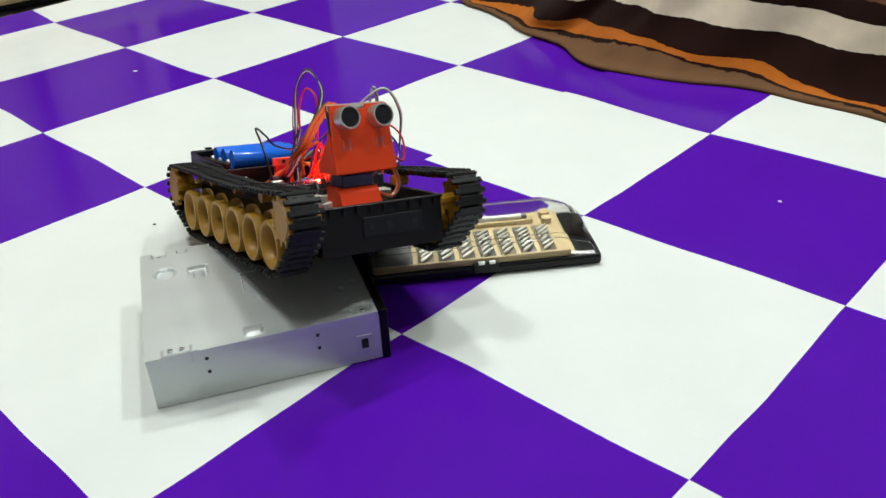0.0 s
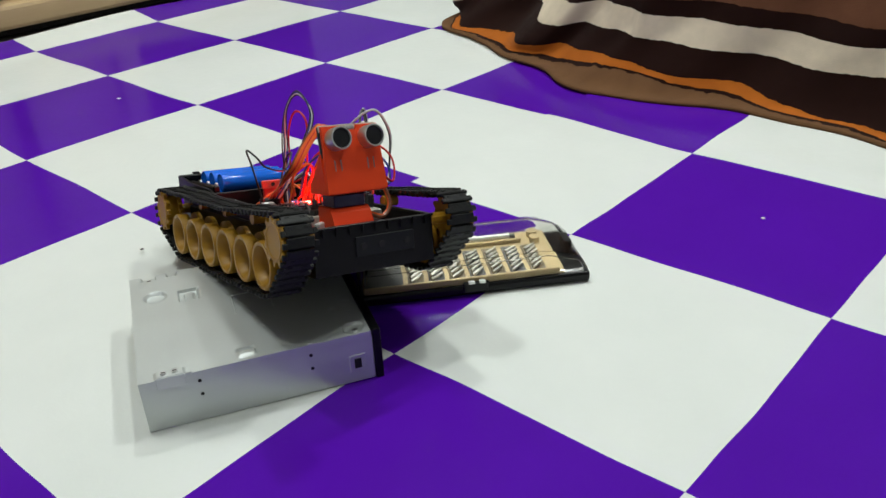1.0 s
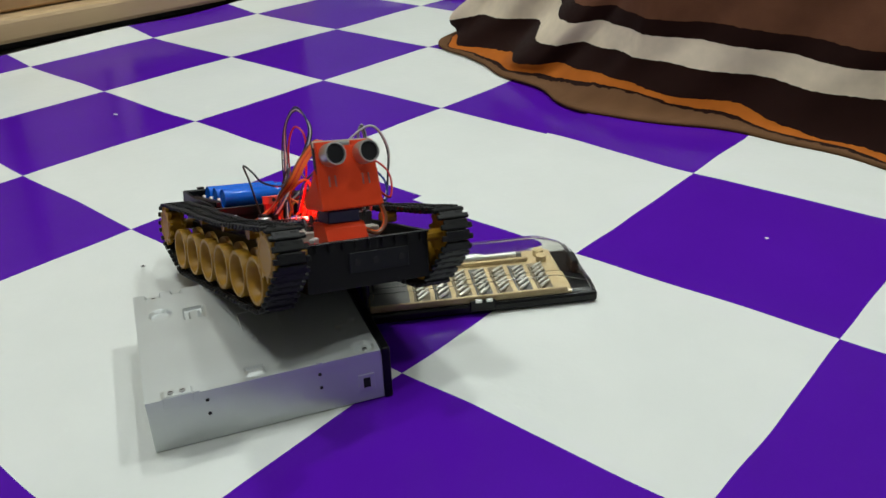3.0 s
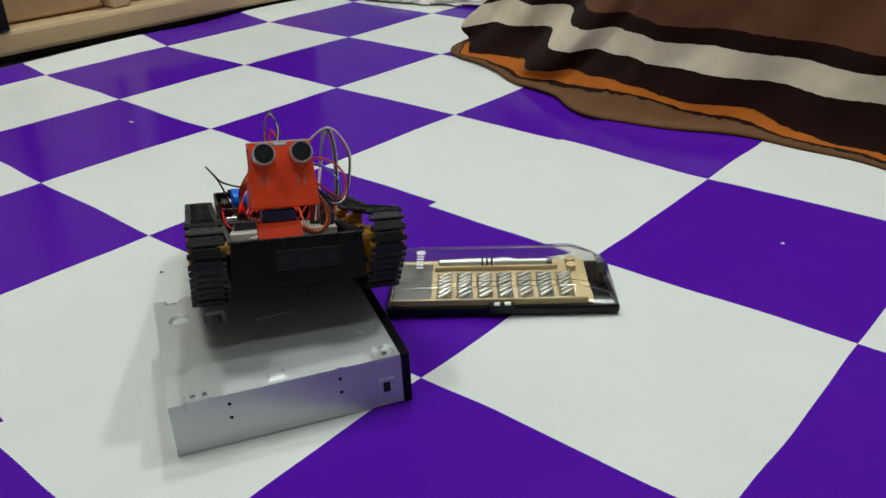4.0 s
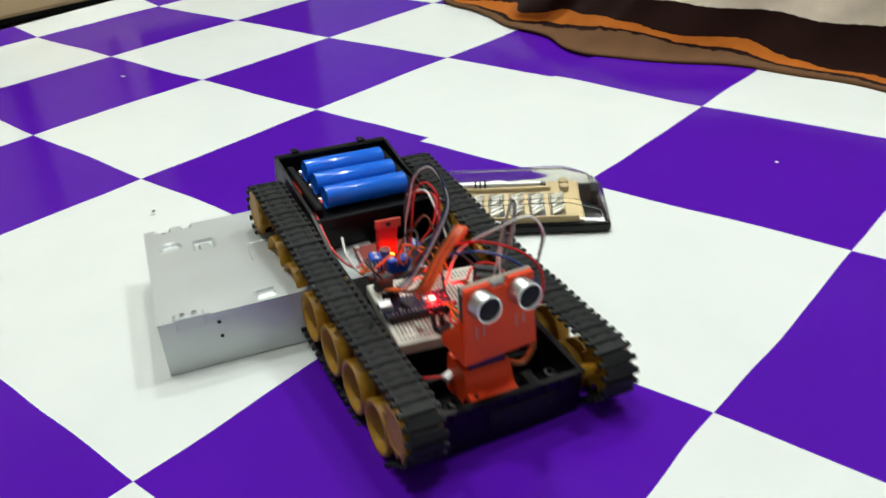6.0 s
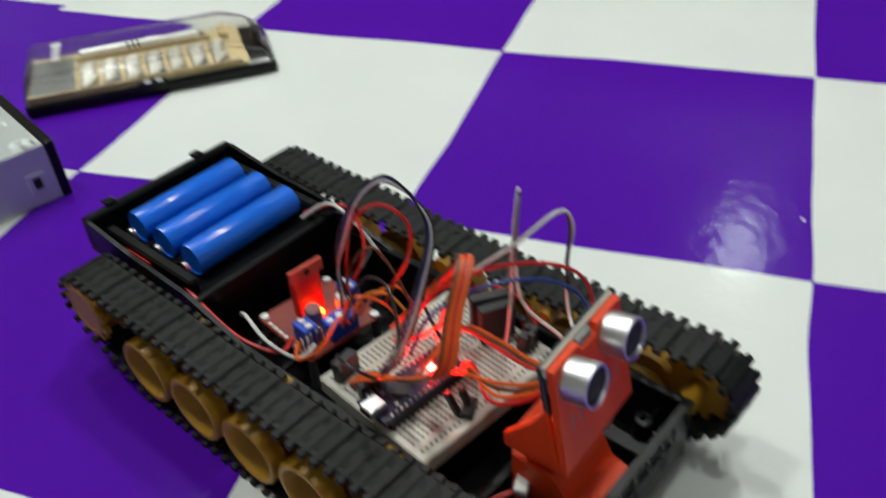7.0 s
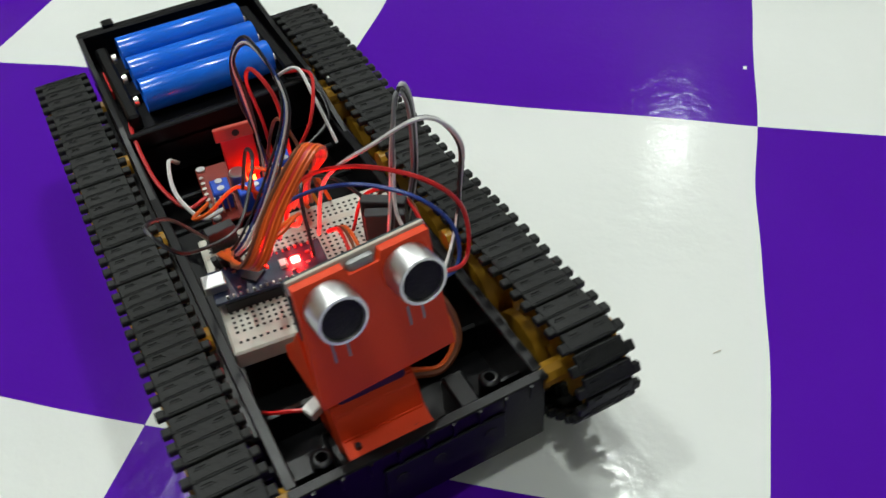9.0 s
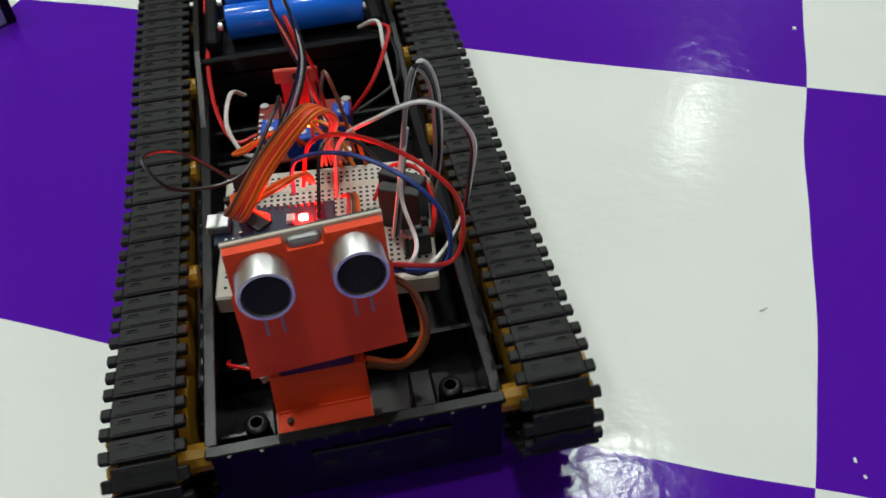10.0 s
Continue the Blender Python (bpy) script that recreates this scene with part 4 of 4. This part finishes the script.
    part("driver_chip", box(bmesh.new(), -0.0075, 0.0075, -0.0100, -0.0050, 0.0016, 0.0250, 0.0005), M_REDSINK, md, "red-lit driver chip")
    part("metal_tab", box(bmesh.new(), -0.0095, 0.0095, -0.0060, -0.0038, 0.0240, 0.0310, 0.0005), M_TAB, md, "metal tab of the driver chip, coloured as if lit red")
    part("tab_hole", rod(bmesh.new(), (0, -0.0040, 0.0275), (0, -0.0036, 0.0275), 0.0017, 12), M_HOLE, md)
    for x0, x1, y0, y1 in ((-0.0090, 0.0070, 0.0120, 0.0205), (0.0095, 0.0175, 0.004, 0.0145), (-0.0215, -0.0140, -0.004, 0.006)):
        tb = part("terminal_block", box(bmesh.new(), x0, x1, y0, y1, 0.0016, 0.0120, 0.0006), M_TERM, md, "blue screw terminal block")
        n = 3 if x1 - x0 > 0.01 else 2
        for k in range(n):
            px = x0 + (x1 - x0) * (k + 0.5) / n if n == 3 else (x0 + x1) / 2
            py = (y0 + y1) / 2 if n == 3 else y0 + (y1 - y0) * (k + 0.5) / n
            part("screw", rod(bmesh.new(), (px, py, 0.0118), (px, py, 0.0126), 0.0017, 10), M_STEEL, tb)
    for k in range(6):
        part("solder_pad", rod(bmesh.new(), (0.0200, -0.012 + k * 0.0042, 0.0015), (0.0200, -0.012 + k * 0.0042, 0.0028), 0.0011, 8), M_SOLDER, md)
    for x, y in ((0.0045, 0.0030), (-0.0110, 0.0065)):
        part("capacitor", lathe(bmesh.new(), [(0.0, 0.0016), (0.0040, 0.0016), (0.0040, 0.0115), (0.0034, 0.0122), (0.0, 0.0120)], 18, "Z"), M_STEEL, md, at=pose(x, y, 0), smooth=True)
    part("regulator", box(bmesh.new(), -0.0050, 0.0020, 0.0060, 0.0120, 0.0016, 0.0050, 0.0004), M_CHIP, md)
    part("driver_led", box(bmesh.new(), -0.0035, -0.0008, -0.0020, -0.0004, 0.0016, 0.0040), M_LED_DIM, md, "glowing amber-red light")
    for k in range(6):
        x = -0.011 + k * 0.0026
        part("header_pin", box(bmesh.new(), x + 0.0180 - 0.0004, x + 0.0180 + 0.0004, 0.0150, 0.0158, 0.0016, 0.0105), M_SOLDER, md)
    for x, y in ((0.019, 0.019), (-0.019, 0.019), (0.019, -0.019), (-0.019, -0.019)):
        part("standoff", rod(bmesh.new(), (x, y, -0.0182), (x, y, 0.0028), 0.0021, 10), M_STEEL, md)
    for y in (-0.083, -0.060):
        part("cross_rod", rod(bmesh.new(), (-0.0443, y, 0.026), (0.0443, y, 0.026), 0.0016, 8), M_PLATE, rob)
    # ---- servo, bracket, head
    HX = 0.0095
    bm = bmesh.new()
    prism(bm, [(0.0680, 0.0300), (0.0680, 0.0568), (0.0870, 0.0568), (0.0898, 0.0540), (0.0932, 0.0450), (0.1020, 0.0440), (0.1020, 0.0408), (0.0905, 0.0405), (0.0895, 0.0300)], "X", HX - 0.0152, HX + 0.0152)
    bmesh.ops.bevel(bm, geom=bm.edges[:], offset=0.0006, segments=2, affect="EDGES")
    part("servo_bracket", bm, M_ORANGE, rob, "orange printed servo bracket")
    for x in (HX - 0.0095, HX + 0.0110):
        part("bolt_hole", rod(bmesh.new(), (x, 0.0970, 0.0438), (x, 0.0970, 0.0444), 0.0017, 12), M_HOLE, rob)
    part("bolt", rod(bmesh.new(), (HX + 0.0110, 0.0972, 0.030), (HX + 0.0110, 0.0972, 0.0462), 0.0011, 8), M_CHIP, rob)
    part("servo", box(bmesh.new(), HX - 0.0120, HX + 0.0120, 0.0690, 0.0885, 0.0568, 0.0655, 0.0008), M_NAVY, rob, "dark blue hobby servo")
    part("servo_horn", rod(bmesh.new(), (HX, 0.0785, 0.0655), (HX, 0.0785, 0.0668), 0.0052, 16), M_WHITE_P, rob)
    # head: a leaning face plate on a wedge-shaped body, in head space (x right, y ahead, z up from the neck)
    head = part("sensor_head", bmesh.new(), M_ORANGE, rob, "orange printed head that holds the two sensor cans", at=pose(0.0046, 0.0892, 0.0678, 0, 0, 4.0))
    bm = bmesh.new()
    lean = 7.6 / 45.0
    face = [(-0.0240, 0.0), (0.0240, 0.0), (0.0225, 0.028), (0.0222, 0.0450), (0.0060, 0.0450), (0.0050, 0.0420), (-0.0050, 0.0420), (-0.0060, 0.0450), (-0.0222, 0.0450), (-0.0225, 0.028)]
    a = [bm.verts.new((x, 0.0045 - lean * z, z)) for x, z in face]
    b = [bm.verts.new((x, 0.0017 - lean * z, z)) for x, z in face]
    bm.faces.new(a)
    bm.faces.new(b)
    for k in range(len(face)):
        bm.faces.new((a[k], a[(k + 1) % len(face)], b[(k + 1) % len(face)], b[k]))
    prism(bm, [(0.0018, 0.0), (-0.0050, 0.0270), (-0.0105, 0.0180), (-0.0220, 0.0050), (-0.0220, 0.0)], "X", -0.0236, -0.0210)
    prism(bm, [(0.0018, 0.0), (-0.0050, 0.0270), (-0.0105, 0.0180), (-0.0220, 0.0050), (-0.0220, 0.0)], "X", 0.0210, 0.0236)
    box(bm, -0.0236, 0.0236, -0.0220, 0.0030, -0.0012, 0.0012, 0.0004)
    bm.to_mesh(head.data)
    bm.free()
    pcb = bmesh.new()
    tilt = math.degrees(math.atan(lean))
    FACE = pose(0, 0.0045, 0, tilt, 0, 0)
    box(pcb, -0.0228, 0.0228, -0.0062, -0.0046, 0.0240, 0.0465, 0.0002)
    part("sensor_board", pcb, M_PCB_DARK, head, "dark sensor circuit board", at=FACE)
    part("board_edge", box(bmesh.new(), -0.0226, 0.0226, -0.0044, -0.0030, 0.0425, 0.0471, 0.0002), M_PCB_WHITE, head, at=FACE)
    part("crystal", box(bmesh.new(), -0.0048, 0.0048, -0.0046, -0.0008, 0.0413, 0.0457, 0.0016, 2), M_USB, head, "silver crystal can", at=FACE)
    part("sensor_pins", box(bmesh.new(), -0.006, 0.006, -0.0085, -0.0062, 0.0250, 0.0275), M_CHIP, head, at=FACE)
    for x in (-0.0131, 0.0131):
        can = lathe(bmesh.new(), [(0.0, -0.0045), (0.0080, -0.0045), (0.0080, 0.0096), (0.0078, 0.0100), (0.0069, 0.0100), (0.0067, 0.0094), (0.0067, 0.0086), (0.0, 0.0086)], 32, "Y")
        eye = part("sensor_can", can, M_STEEL, head, "shiny aluminium sensor can", at=FACE @ pose(x, 0, 0.0365), smooth=True)
        part("grille", lathe(bmesh.new(), [(0.0, 0.0087), (0.0066, 0.0087), (0.0066, 0.0091), (0.0, 0.0094)], 24, "Y"), M_MESH, head, "dark sensor grille", at=FACE @ pose(x, 0, 0.0365))
        # pale strips drawn for the pins' reflections below each can
        for dx in (-0.0022, 0.0026):
            part("pin_glint", box(bmesh.new(), x + dx - 0.0004, x + dx + 0.0004, -0.0010, 0.0001, 0.0150, 0.0225), M_USB, head, at=FACE)
    # ---- wires
    for o, col in enumerate(("black", "blue", "white", "black")):
        wire(rob, "jumper_wire", col, [(33 - o * 2, -2 + o, 54), (25 - o * 1.5, 7 + o, 68), (10 - o, 9 + o, 93), (-2 - 0.5 * o, 8 + o * 0.6, 120), (1, -7, 138 - o), (5, -24 + o, 123), (3 - o, -40 + o, 96), (-3, -52, 68), (-6 + 2 * o, -50, 48)], 0.55, 0.2, o)
    wire(rob, "jumper_wire", "red", [(-8, -54, 48), (-6, -48, 76), (0, -32, 106), (1, -14, 122), (-2, -2, 116), (-4, -6, 96), (-8, -22, 70), (-10, -30, 54)], 0.8)
    wire(rob, "jumper_wire", "brown", [(-4, -54, 48), (-8, -46, 72), (-10, -34, 84), (-14, -26, 70), (-16, -20, 54)], 0.8)
    for o, col in enumerate(("brown", "orange", "orange", "red", "orange", "orange")):
        k = 0.68 * (o - 2.5)
        wire(rob, "servo_lead", col, [(24 + 1.5 * o, -12, 48), (28 + 1.0 * o, 2, 60), (31 - 0.8 * k, 26 + 0.6 * k, 74), (27 - 1.3 * k, 39 + 1.0 * k, 84 - 0.5 * k), (14 - 1.3 * k, 34 + 1.0 * k, 100 - 0.5 * k), (-2 - 1.3 * k, 27 + 0.9 * k, 112 - 0.4 * k), (-9 - 0.8 * k, 15 + 0.8 * k, 98), (-6 + k, -4, 72), (-12 + 2 * o, -20, 50)], 0.85, 0.25, 40 + o)
    for o, col in enumerate(("orange", "brown", "orange", "red")):
        wire(rob, "sensor_lead", col, [(-6 + 4 * o, 80, 92), (2 + 3.5 * o, 68, 76), (6 + 2.5 * o, 50, 66 - o), (8 - 2 * o, 32, 62), (2 - 3 * o, 18, 48)], 0.85, 0.3, 140 + o)
    for o, col in enumerate(("orange", "orange")):
        wire(rob, "motor_lead", col, [(20, 16 + 2 * o, 60), (24, 26, 74 + o), (14, 28 + 2 * o, 84), (4, 18, 78 + o), (2, 4, 62), (6, -10, 54)], 0.8, 0.4, 50 + o)
    for o, col in enumerate(("white", "black", "grey")):
        wire(rob, "jumper_wire", col, [(-24 - o, 28, 50), (-28 - o, 28, 75), (-33, 26 + o, 105), (-39 + o, 24 + o, 122 - o), (-45 + o, 19 + o, 108), (-46 + o, 14 + o, 75), (-42 + o, 10, 48)], 0.8, 0.4, 60 + o)
    for o, col in enumerate(("white", "black")):
        wire(rob, "jumper_wire", col, [(-6, 4 - o, 53), (-10, 14 - o, 86), (-22, 36 - o, 111), (-38, 45 - o, 121), (-52 + o, 42 - o, 104), (-52 + o, 40, 84), (-45, 46, 66), (-30, 62 + o, 66), (-15, 76, 90)], 0.8, 0.3, 70 + o)
    wire(rob, "jumper_wire", "white", [(-33, 26, 98), (-28, 34, 76), (-30, 50, 66), (-22, 66, 72), (-12, 77, 90)], 0.8)
    wire(rob, "jumper_wire", "red", [(6, -2, 56), (0, 8, 84), (-15, 26, 98), (-34, 44, 97), (-45, 54, 85), (-40, 62, 68), (-15, 75, 86)], 0.85)
    wire(rob, "jumper_wire", "blue", [(10, 4, 58), (6, 14, 82), (-12, 30, 94), (-30, 46, 92), (-40, 56, 80), (-36, 62, 66), (-11, 76, 86)], 0.85)
    wire(rob, "jumper_wire", "red", [(-20, 4, 48), (-28, 2, 62), (-38, 12, 66), (-40, 30, 60), (-34, 36, 50)], 0.8)
    wire(rob, "jumper_wire", "brown", [(-26, 6, 48), (-34, 6, 64), (-41, 20, 64), (-38, 34, 52)], 0.8)
    wire(rob, "jumper_wire", "black", [(2, 20, 58), (-4, 0, 76), (-18, -2, 72), (-28, 12, 62), (-30, 14, 50)], 0.8)
    for o, col in enumerate(("red", "brown", "orange")):
        wire(rob, "jumper_wire", col, [(-8 - o, 10, 58), (-10 - 1.5 * o, 18, 64), (-8 - 2 * o, 34, 66), (-4 - 2 * o, 56, 70), (2 - 2 * o, 77, 86)], 0.8, 0.3, 90 + o)
    wire(rob, "jumper_wire", "black", [(34, -14, 56), (46, 2, 84), (55, 18, 97), (51, 26, 92), (43, 23, 84), (25, 14, 80), (11, -4, 91), (9, -22, 84), (12, -34, 58)], 0.75)
    for o, col in enumerate(("orange", "yellow", "orange")):
        wire(rob, "motor_lead", col, [(-6 + 6 * o, -46, 40), (-10 + 8 * o, -36, 56 + 4 * o), (-16 + 6 * o, -28, 60), (-20 + 5 * o, -20, 47)], 0.85, 0.5, 80 + o)
    wire(rob, "power_lead", "red", [(38, -126, 56), (42, -104, 54), (41, -78, 44), (34, -58, 40), (24, -60, 40)], 1.0)
    wire(rob, "power_lead", "white", [(28, -92, 40), (33, -80, 50), (36, -62, 46), (30, -50, 38), (20, -48, 40)], 1.0)
    wire(rob, "power_lead", "orange", [(24, -56, 40), (34, -44, 44), (28, -34, 52), (14, -36, 58), (2, -44, 42)], 0.9)
    wire(rob, "power_lead", "red", [(-34, -112, 56), (-42, -98, 62), (-40, -80, 66), (-30, -64, 56), (-18, -64, 40)], 0.9)
    wire(rob, "power_lead", "white", [(-30, -110, 56), (-38, -96, 66), (-38, -78, 62), (-40, -60, 44)], 0.9)
    wire(rob, "power_lead", "black", [(-36, -108, 54), (-43, -94, 58), (-42, -72, 50), (-22, -66, 40)], 0.9)
    wire(rob, "servo_cable", "brown", [(-15, 68, 76), (-25, 73, 68), (-27, 80, 54), (-18, 84, 46), (-6, 84, 50)], 1.3)
    wire(rob, "servo_cable", "orange", [(-14, 66, 76), (-24, 72, 69), (-26, 79, 55), (-18, 83, 47), (-6, 83, 52)], 1.0)
    wire(rob, "motor_lead", "red", [(42, 56, 30), (40, 66, 40), (34, 71, 43), (28, 74, 43)], 0.8)
    part("lead_plug", box(bmesh.new(), -0.0038, 0.0038, -0.0026, 0.0026, -0.0022, 0.0022, 0.0005), M_WHITE_P, rob, "white nylon plug", at=pose(0.0265, 0.0745, 0.0440, 0, 8, 20))
    for o in range(4):
        part("jumper_plug", box(bmesh.new(), -0.0012, 0.0012, -0.0012, 0.0012, 0, 0.0125, 0.0003), M_CHIP, rob, at=pose((33.5 - 2.6 * o) * MM, (-3 + o) * MM, 0.0455, -14, 8, -6))
    # tails of plugs that stand in the board
    for x, y, a in ((12, 38, 20), (16, 36, 35), (-33, 33, 0), (-36, 31, 10), (-30, 35, -10)):
        part("jumper_plug", box(bmesh.new(), -0.0013, 0.0013, -0.0013, 0.0013, 0, 0.013, 0.0003), M_CHIP, rob, at=pose(x * MM, y * MM, 0.0450, a, 0, 0))
    return rob


ROBOT = build_robot()


# ================= litter on the vinyl =================
def litter(name, x, y, length, width, turn, material, label):
    t = thing(name, pose(x, y, 0.0006, 0, 0, turn), label, "litter", "crumbs on the floor")
    part("crumb", box(bmesh.new(), -length / 2, length / 2, -width / 2, width / 2, 0.0, 0.0005, 0.0001), material, t)


litter("paper_crumb", -0.749, 0.215, 0.006, 0.003, 20, M_PINK, "tiny white paper crumb lying on the vinyl floor")
litter("paper_crumb", 0.128, 0.371, 0.003, 0.003, 40, M_PINK, "tiny white paper crumb lying on the vinyl floor")
litter("paper_crumb", 0.474, 0.055, 0.002, 0.003, 0, M_PINK, "tiny white paper crumb lying on the vinyl floor")
litter("paper_crumb", 0.496, -0.233, 0.0010, 0.0014, 30, M_PINK, "tiny white paper crumb lying on the vinyl floor")
litter("paper_crumb", 0.493, -0.227, 0.001, 0.002, 10, M_PINK, "tiny white paper crumb lying on the vinyl floor")
litter("grit_grain", -0.311, -0.023, 0.003, 0.003, 0, M_CHIP, "small dark grain of grit on the vinyl floor")
litter("hair_strand", 0.461, -0.163, 0.004, 0.0003, 38, M_PCB_WHITE, "short dark hair lying on the vinyl floor")


# (seconds, x, y, z, pitch up, lean, heading)
DRIVE = [
    (0.0, -0.0880, 0.0049, 0.0442, 15.1, -9.5, -106.6),
    (2.7, -0.0880, 0.0049, 0.0442, 15.1, -9.5, -106.6),
    (3.3, -0.1140, -0.0020, 0.0440, 17.0, -6.5, -115.0),
    (3.8, -0.1369, -0.0100, 0.0427, 18.6, -4.2, -122.9),
    (4.2, -0.1369, -0.0100, 0.0427, 18.6, -4.2, -122.9),
    (4.4, -0.1030, -0.0305, 0.0610, 26.0, -4.4, -122.1),
    (4.5, -0.0934, -0.0333, 0.0650, 28.1, -4.6, -121.9),
    (4.6, -0.0481, -0.0329, 0.0770, 28.0, -3.0, -130.0),
    (4.8, -0.0331, -0.0292, 0.0265, -7.0, -11.7, -113.1),
    (5.0, -0.0150, -0.0252, 0.0228, -4.6, -8.5, -112.1),
    (5.2, -0.0173, -0.0207, 0.0246, -3.0, -7.5, -111.5),
    (6.3, 0.1470, -0.0788, -0.0060, -7.0, -1.4, -113.6),
    (6.5, 0.2280, -0.1170, -0.0020, -0.7, -0.8, -112.8),
    (6.7, 0.2884, -0.1415, 0.0, 0, 0, -113.2),
    (7.0, 0.3122, -0.1516, 0.0, 0, 0, -112.3),
    (7.2, 0.3139, -0.1565, 0.0, 0, 0, -112.7),
    (7.5, 0.3145, -0.1563, 0.0, 0, 0, -112.9),
    (8.0, 0.3136, -0.1603, 0.0, 0, 0, -117.7),
    (8.5, 0.3076, -0.1639, 0.0, 0, 0, -124.2),
    (9.0, 0.2936, -0.1762, 0.0, 0, 0, -138.2),
    (9.5, 0.2882, -0.1804, 0.0, 0, 0, -145.0),
    (10.0, 0.2849, -0.1881, 0.0, 0, 0, -153.4),
]


def motions():
    # the robot nudges the case round as it comes off the drive
    before, after = pose(-0.0325, 0.1282, 0, 0, 0, 49.4), pose(-0.0287, 0.1364, 0, 0, 0, 39.0)
    last = pose(-0.0310, 0.1411, 0, 0, 0, 36.3)
    walk(CASE, [(0, before), (2.9, before), (3.6, after), (5.4, after), (6.2, last), (10, last)])
    walk(ROBOT, [(r[0], pose(*r[1:])) for r in DRIVE])
    # the wheels turn with the way that their track covers
    def state(t):
        for a, b in zip(DRIVE, DRIVE[1:]):
            if t <= b[0]:
                f = (t - a[0]) / (b[0] - a[0])
                f = f * f * (3 - 2 * f)
                return [p + (q - p) * f for p, q in zip(a[1:], b[1:])]
        return DRIVE[-1][1:]
    times = [k * 0.1 for k in range(101)]
    run = {1: [0.0], -1: [0.0]}
    for t0, t1 in zip(times, times[1:]):
        a, b = state(t0), state(t1)
        h = radians((a[5] + b[5]) / 2)
        ahead = (b[0] - a[0]) * -math.sin(h) + (b[1] - a[1]) * math.cos(h)
        turn = radians(b[5] - a[5])
        for s in (1, -1):
            run[s].append(run[s][-1] + ahead + turn * s * HALF_TRACK)
    for w, s, m, r in WHEELS:
        walk(w, [(t, m @ Matrix.Rotation((-d if s > 0 else d) / r, 4, "X")) for t, d in zip(times, run[s])])


motions()
